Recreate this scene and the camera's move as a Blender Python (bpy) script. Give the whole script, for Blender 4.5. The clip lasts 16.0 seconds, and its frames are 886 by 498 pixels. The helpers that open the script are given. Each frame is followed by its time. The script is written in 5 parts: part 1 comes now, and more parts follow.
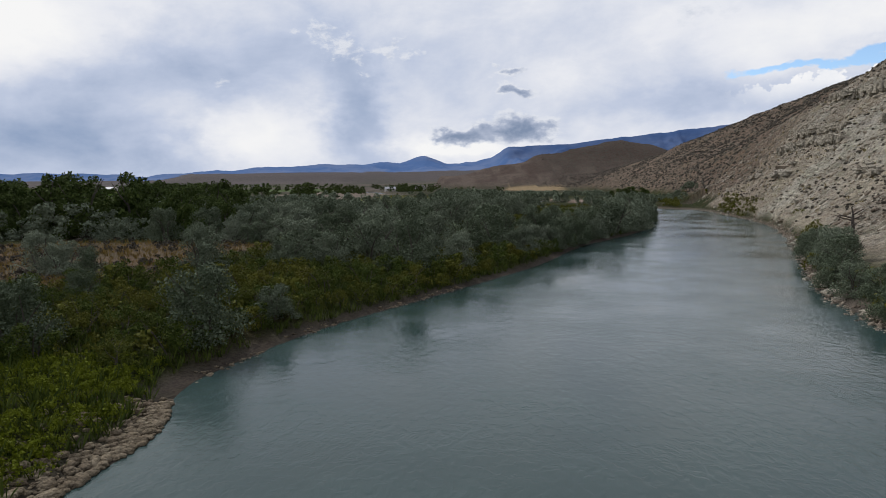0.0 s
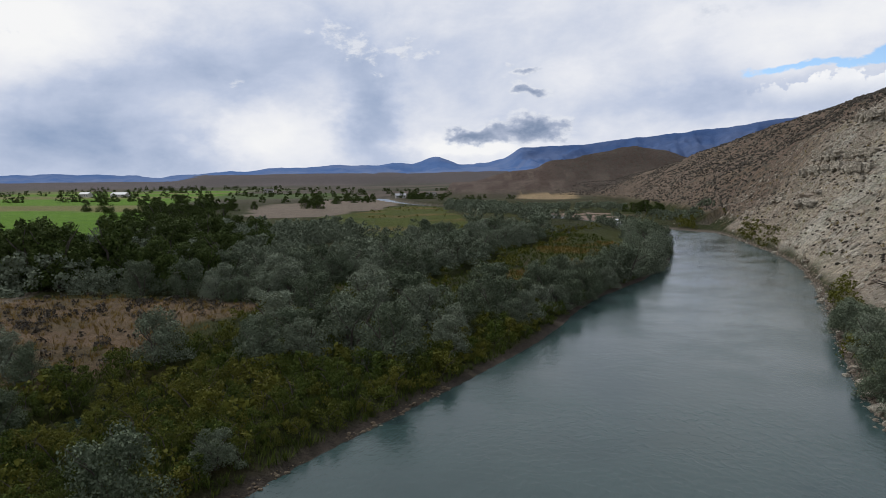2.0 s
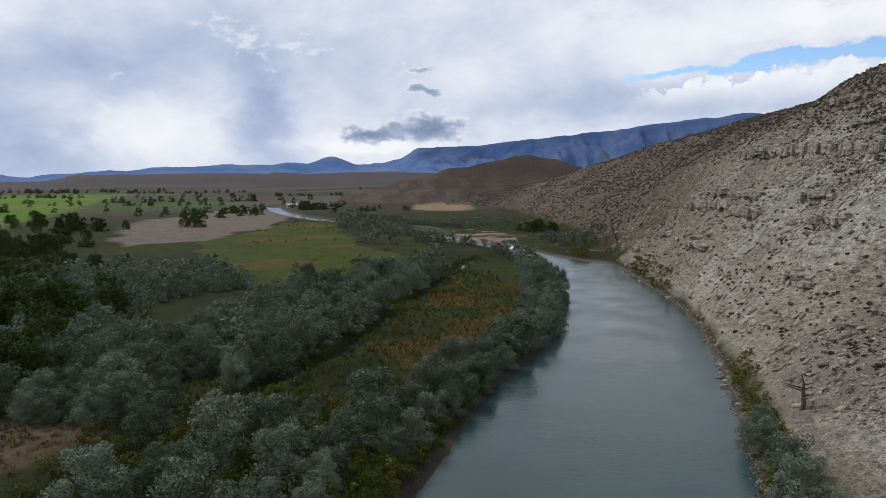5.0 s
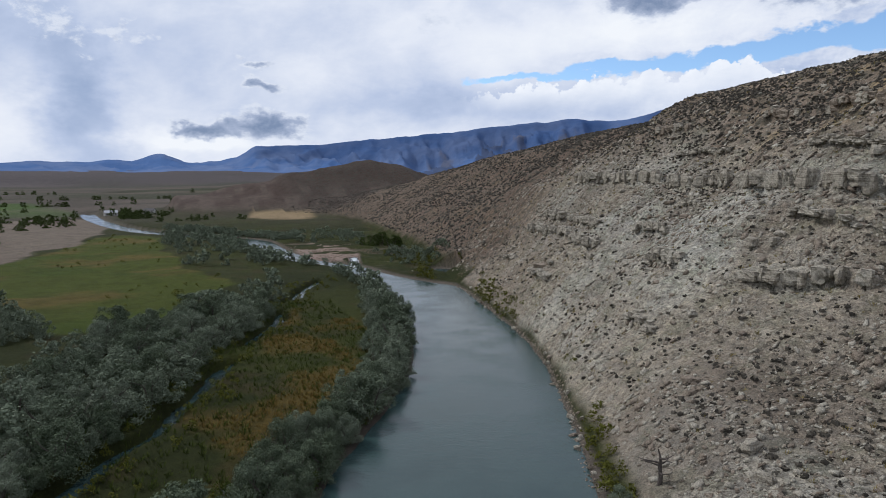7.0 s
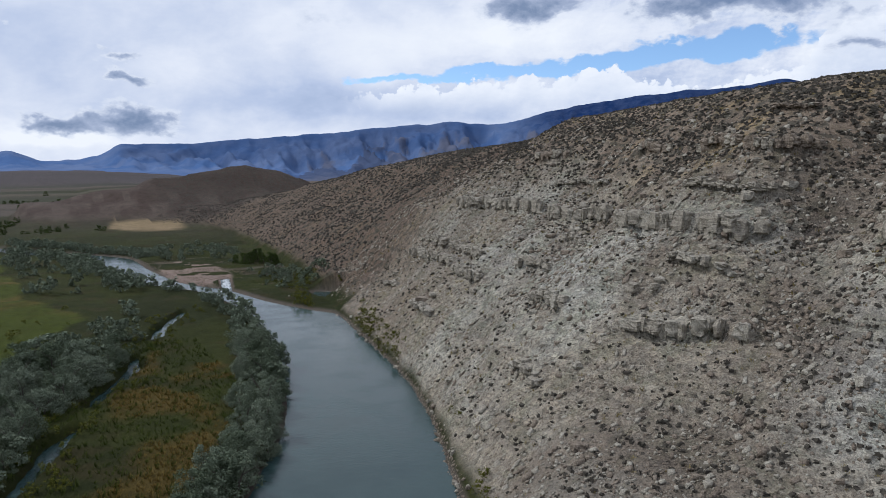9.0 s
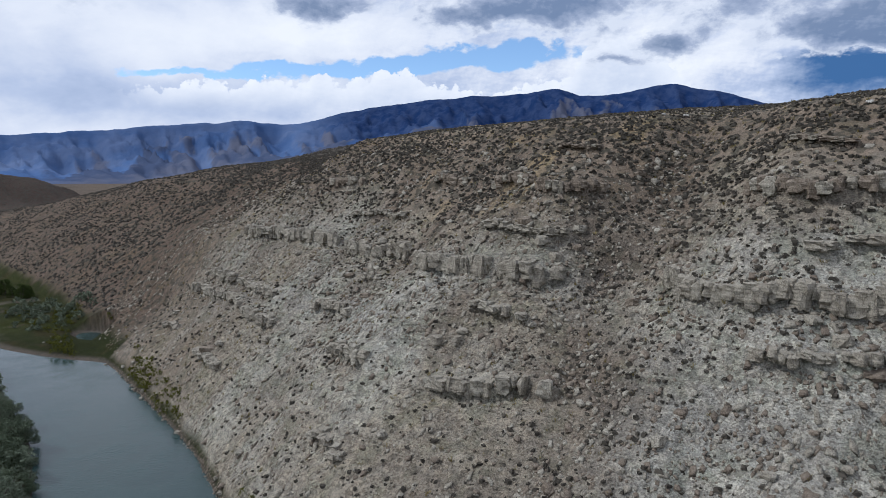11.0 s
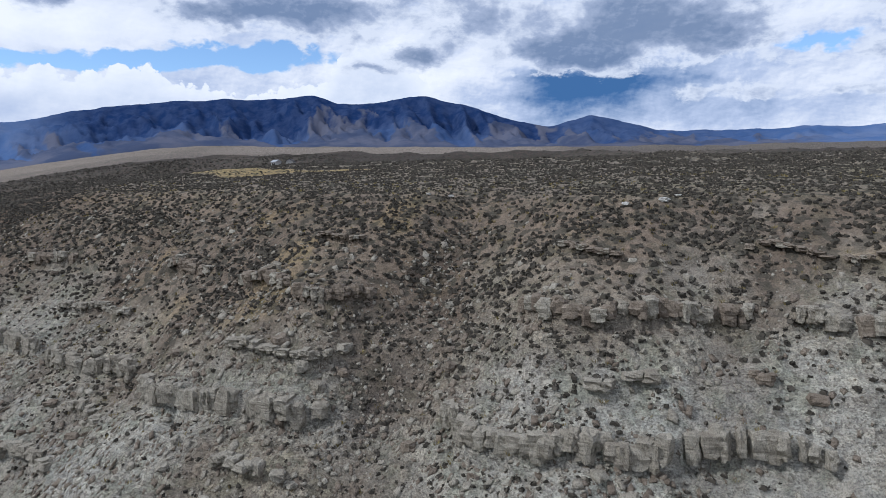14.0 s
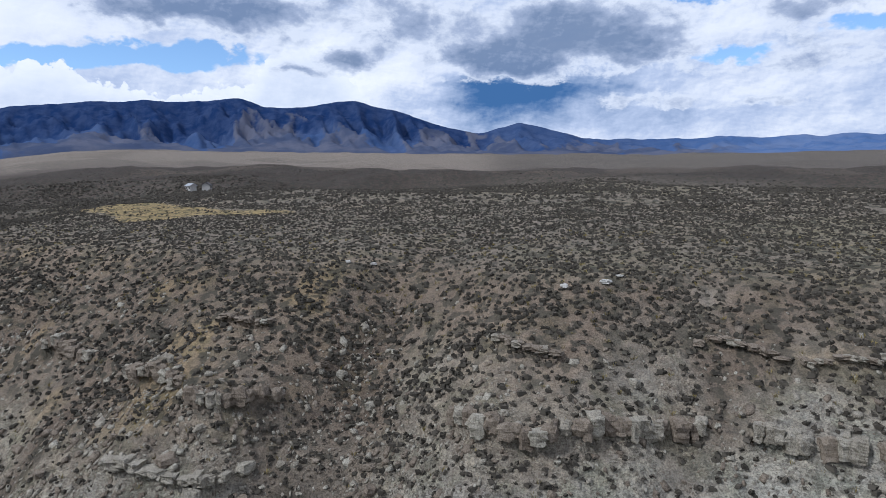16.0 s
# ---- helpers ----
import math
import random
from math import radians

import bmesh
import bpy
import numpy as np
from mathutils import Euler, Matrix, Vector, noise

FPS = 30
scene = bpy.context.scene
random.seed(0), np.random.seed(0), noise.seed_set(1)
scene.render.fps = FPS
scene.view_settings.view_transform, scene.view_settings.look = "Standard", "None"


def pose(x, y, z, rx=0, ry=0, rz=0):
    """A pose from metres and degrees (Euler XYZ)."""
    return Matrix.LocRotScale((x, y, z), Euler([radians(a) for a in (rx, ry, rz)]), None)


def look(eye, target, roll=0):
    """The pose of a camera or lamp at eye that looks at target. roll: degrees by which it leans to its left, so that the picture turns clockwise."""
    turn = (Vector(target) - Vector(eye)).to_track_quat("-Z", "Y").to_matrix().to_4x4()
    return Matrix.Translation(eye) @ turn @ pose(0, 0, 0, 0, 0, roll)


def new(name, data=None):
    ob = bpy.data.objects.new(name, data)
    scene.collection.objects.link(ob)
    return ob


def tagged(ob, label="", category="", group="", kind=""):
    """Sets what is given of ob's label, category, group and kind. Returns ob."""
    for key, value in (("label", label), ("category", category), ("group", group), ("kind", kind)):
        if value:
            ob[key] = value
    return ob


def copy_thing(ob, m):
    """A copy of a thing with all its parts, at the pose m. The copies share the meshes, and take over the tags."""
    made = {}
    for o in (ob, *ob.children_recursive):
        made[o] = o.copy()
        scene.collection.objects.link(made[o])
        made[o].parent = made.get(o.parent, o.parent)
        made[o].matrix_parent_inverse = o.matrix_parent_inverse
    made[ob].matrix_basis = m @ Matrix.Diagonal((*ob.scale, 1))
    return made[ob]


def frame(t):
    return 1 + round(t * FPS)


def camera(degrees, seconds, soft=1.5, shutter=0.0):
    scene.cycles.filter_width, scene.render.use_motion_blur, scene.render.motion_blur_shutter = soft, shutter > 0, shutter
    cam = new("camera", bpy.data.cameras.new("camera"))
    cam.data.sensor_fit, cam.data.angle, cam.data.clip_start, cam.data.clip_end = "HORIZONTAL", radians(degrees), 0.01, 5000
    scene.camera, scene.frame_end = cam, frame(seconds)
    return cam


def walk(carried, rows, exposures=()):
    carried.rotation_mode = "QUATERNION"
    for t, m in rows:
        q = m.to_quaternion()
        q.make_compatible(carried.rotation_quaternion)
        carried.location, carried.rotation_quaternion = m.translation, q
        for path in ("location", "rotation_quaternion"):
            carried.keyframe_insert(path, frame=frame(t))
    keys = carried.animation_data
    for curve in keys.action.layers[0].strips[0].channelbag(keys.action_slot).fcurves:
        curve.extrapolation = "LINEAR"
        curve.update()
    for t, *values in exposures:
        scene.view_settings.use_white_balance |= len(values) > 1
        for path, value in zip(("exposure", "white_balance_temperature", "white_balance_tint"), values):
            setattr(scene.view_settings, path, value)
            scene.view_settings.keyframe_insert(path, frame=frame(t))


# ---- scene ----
cam = camera(67.4, 16.0, soft=0.7)
# seconds, place, heading, pitch and roll in degrees
ROWS = [
    (0, 0.00, 0.00, 9.57, 0.00, -5.67, -0.56),
    (0.5, 0.62, 2.22, 11.24, 0.33, -5.65, -0.60),
    (1, 1.16, 4.32, 12.94, 0.63, -5.66, -0.61),
    (1.5, 1.70, 6.25, 14.61, 0.89, -5.67, -0.57),
    (2, 2.26, 8.24, 16.37, 1.14, -5.68, -0.56),
    (2.5, 2.76, 10.10, 18.07, 1.33, -5.69, -0.50),
    (3, 3.18, 11.93, 19.77, 1.46, -5.71, -0.41),
    (3.5, 3.64, 13.73, 21.43, 0.89, -5.73, -0.40),
    (4, 4.06, 15.78, 23.05, -1.82, -5.77, -0.47),
    (6.5, 6.91, 28.17, 30.73, -17.24, -5.98, -0.19),
    (7, 7.76, 30.37, 32.40, -21.16, -6.01, -0.13),
    (7.5, 8.62, 32.25, 34.05, -24.36, -6.02, -0.07),
    (8, 9.59, 33.91, 35.68, -25.99, -6.04, 0.02),
    (8.5, 10.68, 35.57, 37.22, -27.81, -6.01, 0.15),
    (9, 11.97, 37.30, 38.77, -31.23, -5.97, 0.17),
    (9.5, 13.38, 39.23, 40.41, -35.96, -5.93, 0.21),
    (12, 21.87, 47.23, 49.39, -56.05, -5.81, -0.01),
    (12.5, 24.00, 48.82, 51.66, -59.89, -5.68, 0.08),
    (13, 26.70, 50.21, 54.22, -63.48, -5.61, 0.08),
    (13.5, 29.44, 51.51, 56.79, -66.92, -5.54, 0.03),
    (14, 32.22, 52.54, 59.34, -68.91, -5.47, 0.06),
    (14.5, 35.02, 53.36, 61.94, -69.78, -5.34, 0.15),
    (15, 37.95, 54.17, 64.51, -72.13, -5.23, 0.19),
    (15.5, 40.79, 54.86, 66.89, -74.08, -5.17, 0.22),
    (16, 43.73, 55.36, 69.19, -74.86, -5.07, 0.36),
]
walk(cam, [(t, pose(x, y, z, 90 + pitch, 0, yaw) @ pose(0, 0, 0, 0, 0, roll)) for t, x, y, z, yaw, pitch, roll in ROWS],
     [(0, 0.0, 6500, 10), (4, 0.0, 6350, 10), (9, 0.0, 5950, 10), (12, 0.0, 5850, 10), (16, 0.05, 5750, 10)])

# ---- sky and light ----
SUN_AZ, SUN_EL = -38.0, 43.0          # degrees from north (+y) towards east (+x), degrees up


class Nodes:
    """Short hand for building node trees."""

    def __init__(self, tree):
        self.t = tree
        self.n = tree.nodes
        self.n.clear()

    def add(self, kind, **props):
        node = self.n.new(kind)
        for key, value in props.items():
            if key == "operation":
                node.operation = value
            elif key == "blend_type":
                node.blend_type = value
            elif key == "data_type":
                node.data_type = value
            elif key == "attribute_name":
                node.attribute_name = value
        return node

    def put(self, sock, value):
        if isinstance(value, bpy.types.NodeSocket):
            self.t.links.new(value, sock)
        elif value is not None:
            if isinstance(value, tuple) and len(value) == 3 and len(sock.default_value) == 4:
                value = (*value, 1.0)
            sock.default_value = value

    def math(self, op, a, b=None, c=None, clamp=False):
        node = self.add("ShaderNodeMath", operation=op)
        node.use_clamp = clamp
        for k, v in enumerate((a, b, c)):
            if v is not None:
                self.put(node.inputs[k], v)
        return node.outputs[0]

    def vmath(self, op, a, b=None):
        node = self.add("ShaderNodeVectorMath", operation=op)
        self.put(node.inputs[0], a)
        if b is not None:
            self.put(node.inputs[3] if op == "SCALE" else node.inputs[1], b)
        return node.outputs[0]

    def mix(self, f, a, b, blend="MIX"):
        node = self.add("ShaderNodeMix", data_type="RGBA", blend_type=blend)
        self.put(node.inputs[0], f)
        self.put(node.inputs[6], a)
        self.put(node.inputs[7], b)
        return node.outputs[2]

    def noise(self, vec, scale, detail=4.0, rough=0.55, distort=0.0, color=False):
        node = self.add("ShaderNodeTexNoise")
        self.put(node.inputs["Vector"], vec)
        node.inputs["Scale"].default_value = scale
        node.inputs["Detail"].default_value = detail
        node.inputs["Roughness"].default_value = rough
        node.inputs["Distortion"].default_value = distort
        return node.outputs[1 if color else 0]

    def step(self, v, lo, hi, out0=0.0, out1=1.0):
        node = self.add("ShaderNodeMapRange")
        node.interpolation_type = "SMOOTHSTEP"
        self.put(node.inputs[0], v)
        for k, val in enumerate((lo, hi, out0, out1)):
            self.put(node.inputs[k + 1], val)
        return node.outputs[0]

    def xyz(self, x, y, z):
        node = self.add("ShaderNodeCombineXYZ")
        for k, v in enumerate((x, y, z)):
            self.put(node.inputs[k], v)
        return node.outputs[0]


def make_world():
    world = bpy.data.worlds.new("cloudy_sky")
    world.use_nodes = True
    scene.world = world
    g = Nodes(world.node_tree)
    way = g.add("ShaderNodeTexCoord").outputs["Generated"]
    way = g.vmath("NORMALIZE", way)
    sep = g.add("ShaderNodeSeparateXYZ")
    g.put(sep.inputs[0], way)
    x, y, z = sep.outputs
    az = g.math("MULTIPLY", g.math("ARCTAN2", x, y), 57.2958)
    el = g.math("MULTIPLY", g.math("ARCSINE", z), 57.2958)
    iso = g.xyz(g.math("MULTIPLY", az, 0.25), g.math("MULTIPLY", el, 0.40), 0.0)
    up = g.vmath("ADD", iso, (-0.10, 0.16, 0.0))
    warp = g.noise(iso, 1.3, 4.0, 0.55, color=True)
    so = g.add("ShaderNodeSeparateXYZ")
    g.put(so.inputs[0], g.vmath("SUBTRACT", warp, (0.5, 0.5, 0.5)))
    wide = g.math("ADD", az, g.math("MULTIPLY", so.outputs[0], 6.0))
    tall = g.math("ADD", el, g.math("MULTIPLY", so.outputs[1], 2.6))

    def patch(a0, e0, sa, se, amount=1.0, tilt=0.0):
        """A bank of cloud round heading a0 and height e0, sa by se degrees in half size."""
        da = g.math("DIVIDE", g.math("SUBTRACT", wide, a0), sa)
        lift = g.math("MULTIPLY", g.math("SUBTRACT", wide, a0), tilt)
        de = g.math("DIVIDE", g.math("SUBTRACT", g.math("SUBTRACT", tall, e0), lift), se)
        r = g.math("ADD", g.math("MULTIPLY", da, da), g.math("MULTIPLY", de, de))
        return g.math("MULTIPLY", g.math("EXPONENT", g.math("MULTIPLY", r, -1.0)), amount)

    def total(*terms):
        out = terms[0]
        for t in terms[1:]:
            out = g.math("ADD", out, t)
        return out

    def centred(v, k):
        return g.math("MULTIPLY", g.math("SUBTRACT", v, 0.5), k)

    # billows at three scales; the same field a little higher up gives their lit tops
    broad = g.noise(iso, 0.45, 5.0, 0.55, 0.3)
    here, above = g.noise(iso, 1.0, 8.0, 0.6, 0.25), g.noise(up, 1.0, 8.0, 0.6, 0.25)
    fine, fine_up = g.noise(iso, 3.2, 6.0, 0.6, 0.2), g.noise(g.vmath("ADD", iso, (-0.04, 0.06, 0.0)), 3.2, 6.0, 0.6, 0.2)
    lit = g.math("ADD", g.math("MULTIPLY", g.math("SUBTRACT", here, above), 1.6), g.math("MULTIPLY", g.math("SUBTRACT", fine, fine_up), 0.8))
    east = g.step(az, 25.0, 62.0, 0.0, 1.0)

    # thin high veil
    shade = total(g.math("ADD", 0.28, g.math("MULTIPLY", east, 0.06)),
                  g.math("MULTIPLY", centred(broad, 1.0), g.math("ADD", 0.55, g.math("MULTIPLY", east, 0.25))),
                  g.math("MULTIPLY", centred(here, 1.0), g.math("ADD", 0.12, g.math("MULTIPLY", east, 0.6))),
                  g.math("MULTIPLY", lit, g.math("SUBTRACT", -0.06, g.math("MULTIPLY", east, 0.38))),
                  *[patch(*row) for row in SHADE])
    ramp = g.add("ShaderNodeValToRGB")
    g.put(ramp.inputs[0], g.math("ADD", shade, 0.0, clamp=True))
    cr = ramp.color_ramp
    cr.elements[0].position, cr.elements[0].color = 0.0, (1.0, 1.0, 1.0, 1)
    cr.elements[1].position, cr.elements[1].color = 1.0, (0.07, 0.17, 0.37, 1)
    for pos, col in ((0.22, (0.86, 0.88, 0.94)), (0.45, (0.56, 0.63, 0.79)), (0.68, (0.33, 0.42, 0.60)), (0.86, (0.15, 0.25, 0.45))):
        el_ = cr.elements.new(pos)
        el_.color = (*col, 1)
    colour = ramp.outputs[0]

    # grey clouds with ragged edges, pale where thin, dark below
    grey = total(centred(here, 1.9), centred(fine, 0.7), *[patch(*row) for row in GREY])
    grey_mask = g.step(grey, 0.32, 0.60)
    core = g.math("SUBTRACT", g.step(grey, 0.45, 1.25), g.math("MULTIPLY", lit, 1.1), clamp=True)
    grey_ramp = g.add("ShaderNodeValToRGB")
    g.put(grey_ramp.inputs[0], core)
    gr = grey_ramp.color_ramp
    gr.elements[0].position, gr.elements[0].color = 0.0, (0.80, 0.83, 0.90, 1)
    gr.elements[1].position, gr.elements[1].color = 1.0, (0.19, 0.26, 0.40, 1)
    mid = gr.elements.new(0.4)
    mid.color = (0.42, 0.48, 0.62, 1)

    # cumulus bank with a crisp cauliflower top
    curve_node = g.add("ShaderNodeFloatCurve")
    pts = curve_node.mapping.curves[0].points
    pts[0].location, pts[1].location = (0.0, 0.40), (1.0, 0.35)
    for a0, e0 in TOPS:
        pts.new((a0 - 20.0) / 50.0, e0 / 16.0)
    curve_node.mapping.update()
    g.put(curve_node.inputs["Value"], g.math("DIVIDE", g.math("SUBTRACT", az, 20.0), 50.0, clamp=True))
    top = g.math("MULTIPLY", curve_node.outputs[0], 16.0)
    lumps = g.add("ShaderNodeTexVoronoi")
    lumps.feature = "SMOOTH_F1"
    g.put(lumps.inputs["Vector"], g.xyz(g.math("MULTIPLY", az, 0.9), g.math("MULTIPLY", el, 0.9), 0.0))
    for key, value in (("Scale", 1.0), ("Detail", 2.0), ("Roughness", 0.5), ("Lacunarity", 2.2), ("Smoothness", 0.25)):
        lumps.inputs[key].default_value = value
    depth = total(g.math("SUBTRACT", top, el), g.math("MULTIPLY", g.math("SUBTRACT", 0.45, lumps.outputs["Distance"]), 1.1), centred(fine, 1.0))
    heap = g.math("MULTIPLY", g.step(depth, -0.10, 0.14), g.math("MULTIPLY", g.step(az, 22.0, 27.0), g.math("MULTIPLY", g.step(az, 70.0, 66.0), g.step(el, 5.0, 7.5))))
    heap_shade = g.math("ADD", g.math("ADD", g.step(depth, 0.1, 2.6, 0.0, 0.24), g.math("MULTIPLY", lumps.outputs["Distance"], 0.16)), g.math("MULTIPLY", lit, -0.25), clamp=True)
    heap_colour = g.mix(heap_shade, (1.02, 1.02, 1.03), (0.42, 0.52, 0.72))
    colour = g.mix(heap, colour, heap_colour)
    colour = g.mix(g.math("MULTIPLY", grey_mask, 0.92), colour, grey_ramp.outputs[0])

    sky = g.add("ShaderNodeTexSky")
    sky.sky_type, sky.sun_disc = "NISHITA", False
    sky.sun_elevation, sky.sun_rotation = radians(SUN_EL), radians(SUN_AZ)
    sky.altitude, sky.dust_density, sky.ozone_density = 1300.0, 0.2, 3.0
    blue_bg, cloud_bg, out = g.add("ShaderNodeBackground"), g.add("ShaderNodeBackground"), g.add("ShaderNodeOutputWorld")
    g.put(blue_bg.inputs[0], sky.outputs[0])
    blue_bg.inputs[1].default_value = 0.15
    g.put(cloud_bg.inputs[0], colour)
    cloud_bg.inputs[1].default_value = 0.92
    gaps = total(centred(here, 0.9), centred(fine, 0.5), *[patch(*row) for row in BLUE])
    gap = g.math("MULTIPLY", g.step(gaps, 0.30, 0.62), g.math("MULTIPLY", g.math("SUBTRACT", 1.0, heap), g.math("SUBTRACT", 1.0, grey_mask)))
    ms = g.add("ShaderNodeMixShader")
    g.put(ms.inputs[0], gap)
    g.put(ms.inputs[1], cloud_bg.outputs[0])
    g.put(ms.inputs[2], blue_bg.outputs[0])
    g.put(out.inputs[0], ms.outputs[0])


# clouds: heading, height, half width, half height, strength, tilt
SHADE = [
    (-29, 3.4, 9, 3.6, 0.38), (-25, 8.5, 8, 2.4, 0.16), (-7.0, 6.0, 2.8, 4.5, 0.30, -0.4), (-14, 10.5, 7, 3.2, 0.22), (20, 6.2, 12, 1.5, 0.22), (2, 10.5, 9, 3.5, 0.12),
    (82.5, 8.4, 6.5, 1.9, 0.60), (78.5, 6.6, 3.5, 2.4, 0.34), (97, 6.0, 12, 1.2, 0.16), (38, 6.2, 10, 1.0, 0.10),
    (-33, 11.5, 7, 3.5, -0.32), (-15.5, 4.0, 4.5, 2.4, -0.34), (1.0, 3.0, 5, 0.8, -0.40), (34, 11.6, 13, 1.6, -0.26), (64, 10.2, 4, 2.6, -0.40), (72, 9.5, 4, 2.0, -0.25), (100, 8.2, 9, 1.2, -0.15),
]
GREY = [
    (5.6, 4.4, 4.8, 1.3, 1.15), (0.9, 3.9, 2.2, 0.55, 0.8), (5.7, 9.3, 2.4, 0.55, 0.8), (6.0, 7.8, 1.7, 0.4, 0.7), (-3.8, 11.0, 2.4, 0.8, 0.62), (-9.0, 11.6, 3.6, 2.2, 0.50), (20, 12.4, 3.6, 1.3, 0.45),
    (38.5, 14.3, 5.5, 1.5, 1.1), (57.5, 14.1, 9.5, 2.1, 1.25), (50, 13.3, 3.4, 0.9, 0.7), (67.3, 10.7, 2.4, 1.0, 1.0), (63.2, 9.6, 2.8, 0.5, 0.8), (85, 13.0, 8.5, 2.8, 1.2), (79, 10.6, 5.5, 1.5, 0.95), (91, 11.4, 5, 1.3, 0.65),
    (72, 13.6, 5, 2.0, 0.65), (103, 13.6, 4.6, 1.3, 0.9), (103, 9.6, 7, 0.9, 0.6), (92, 7.6, 5, 0.7, 0.6), (99, 6.8, 7, 0.5, 0.55), (106, 11.0, 3.5, 1.0, 0.55),
]
BLUE = [
    (27, 8.4, 5.5, 0.45, 0.75, 0.03), (37, 9.0, 6, 0.6, 0.85, 0.05), (47, 9.8, 6, 0.9, 1.0, 0.08), (55, 10.3, 5.0, 1.0, 1.0, 0.05), (97.5, 10.6, 4, 0.7, 0.85), (107, 12.0, 3, 1.0, 0.9), (95, 14.8, 4, 0.7, 0.8),
]
# height of the cumulus tops by heading
TOPS = [(24, 7.3), (27, 7.7), (29.3, 8.5), (31, 7.9), (34.3, 8.7), (36.7, 8.2), (38.4, 9.3), (40, 8.5), (42.5, 9.3), (44.8, 9.7), (47.5, 8.5), (50.5, 8.1), (53.5, 7.7), (56.6, 8.6), (58.5, 8.6), (60.5, 11.2), (63, 12.2), (66, 10.5)]
make_world()

sun = new("sun", bpy.data.lights.new("sun", "SUN"))
sun.data.energy, sun.data.angle, sun.data.color = 2.4, radians(4), (1.0, 0.97, 0.93)
sd = Vector((math.sin(radians(SUN_AZ)) * math.cos(radians(SUN_EL)), math.cos(radians(SUN_AZ)) * math.cos(radians(SUN_EL)), math.sin(radians(SUN_EL))))
sun.matrix_world = look(sd * 300, (0, 0, 0))
scene.view_settings.exposure = 0.0

# ---- shape of the land ----
TABLES = {}


def lattice(seed):
    if seed not in TABLES:
        TABLES[seed] = np.random.RandomState(seed).rand(256, 256)
    return TABLES[seed]


def vnoise(x, y, size, seed):
    """Smooth noise from 0 to 1 with lumps of the given size in metres."""
    tab = lattice(seed)
    u, v = np.asarray(x) / size + 1000.0, np.asarray(y) / size + 1000.0
    i, j = np.floor(u).astype(int), np.floor(v).astype(int)
    f, g = u - i, v - j
    f, g = f * f * f * (f * (6 * f - 15) + 10), g * g * g * (g * (6 * g - 15) + 10)
    i0, i1, j0, j1 = i % 256, (i + 1) % 256, j % 256, (j + 1) % 256
    return (tab[i0, j0] * (1 - f) + tab[i1, j0] * f) * (1 - g) + (tab[i0, j1] * (1 - f) + tab[i1, j1] * f) * g


def fbm(x, y, size, octaves, seed):
    out, amp, tot = 0.0, 1.0, 0.0
    for k in range(octaves):
        out = out + amp * (vnoise(x, y, size / 2 ** k, seed + k) - 0.5)
        tot += amp
        amp *= 0.55
    return out / tot * 2


def smooth(e0, e1, v):
    s = np.clip((v - e0) / (e1 - e0), 0, 1)
    return s * s * (3 - 2 * s)


def curve(at, xs, vs):
    """Smooth (monotone cubic) interpolation of vs over xs."""
    xs, vs = np.asarray(xs, float), np.asarray(vs, float)
    at = np.clip(at, xs[0], xs[-1])
    d = np.diff(vs) / np.diff(xs)
    m = np.concatenate([[d[0]], np.where(d[:-1] * d[1:] > 0, 2 * d[:-1] * d[1:] / (d[:-1] + d[1:] + 1e-12), 0), [d[-1]]])
    k = np.clip(np.searchsorted(xs, at) - 1, 0, len(xs) - 2)
    h = xs[k + 1] - xs[k]
    t = (at - xs[k]) / h
    return ((2 * t ** 3 - 3 * t ** 2 + 1) * vs[k] + (t ** 3 - 2 * t ** 2 + t) * h * m[k]
            + (-2 * t ** 3 + 3 * t ** 2) * vs[k + 1] + (t ** 3 - t ** 2) * h * m[k + 1])


# the river's two waterlines: east-west place at each northing
LEFT_Y = [-300, 0, 20, 25, 30, 37.5, 44, 55, 75, 97, 131, 159, 189, 235, 270, 300, 340, 384, 430, 461, 500, 590, 700, 5000]
LEFT_X = [-70, -15, -11.7, -11.0, -12.1, -10.1, -7.5, -1, 10.5, 20.5, 40.5, 51, 57, 62.5, 59, 46, 38, 31, 8, -14, -32, -58, -80, -600]
RIGHT_Y = [-300, 0, 40, 53, 74, 87, 108, 144, 185, 214, 226, 245, 273, 288, 302, 340, 384, 430, 461, 500, 590, 700, 5000]
RIGHT_X = [-35, 18, 27.3, 31, 40, 46, 56.3, 69.8, 78.4, 83, 78, 71.5, 66, 59, 54.5, 50, 48, 24, 2, -18, -44, -66, -570]
SLOUGH = [(-30, 25), (-23.5, 52), (-20, 68), (-17, 83), (-4, 104), (4, 124), (8, 133), (17, 159), (22, 171), (35, 209), (46, 238)]

# the bluff: how far east its contour lines run, from south to north
BLUFF_Y = [20, 45, 66, 86, 101, 118, 136, 164, 192, 222, 330, 500]
BLUFF_Z = [0, 6, 12, 20, 30, 38, 45, 52, 58]
FOOT = [24, 29, 36, 47, 53.5, 59.5, 66.5, 74.5, 80, 85, 103, 118]
LINE_6 = [58, 60, 58, 57, 63, 66.5, 72, 79, 86, 92, 109, 125]
LINE_12 = [78, 79, 78, 73.5, 73, 73.5, 79, 84, 94, 101, 116, 130]
LINE_20 = [91, 91, 88, 85, 84, 83, 89, 94, 102, 109, 126, 140]
LINE_30 = [101, 102, 96, 100.5, 95.5, 96, 102, 106, 110, 117, 146, 155]
LINE_38 = [108, 109, 103, 110, 103, 105, 113, 117, 119, 131, 154, 170]
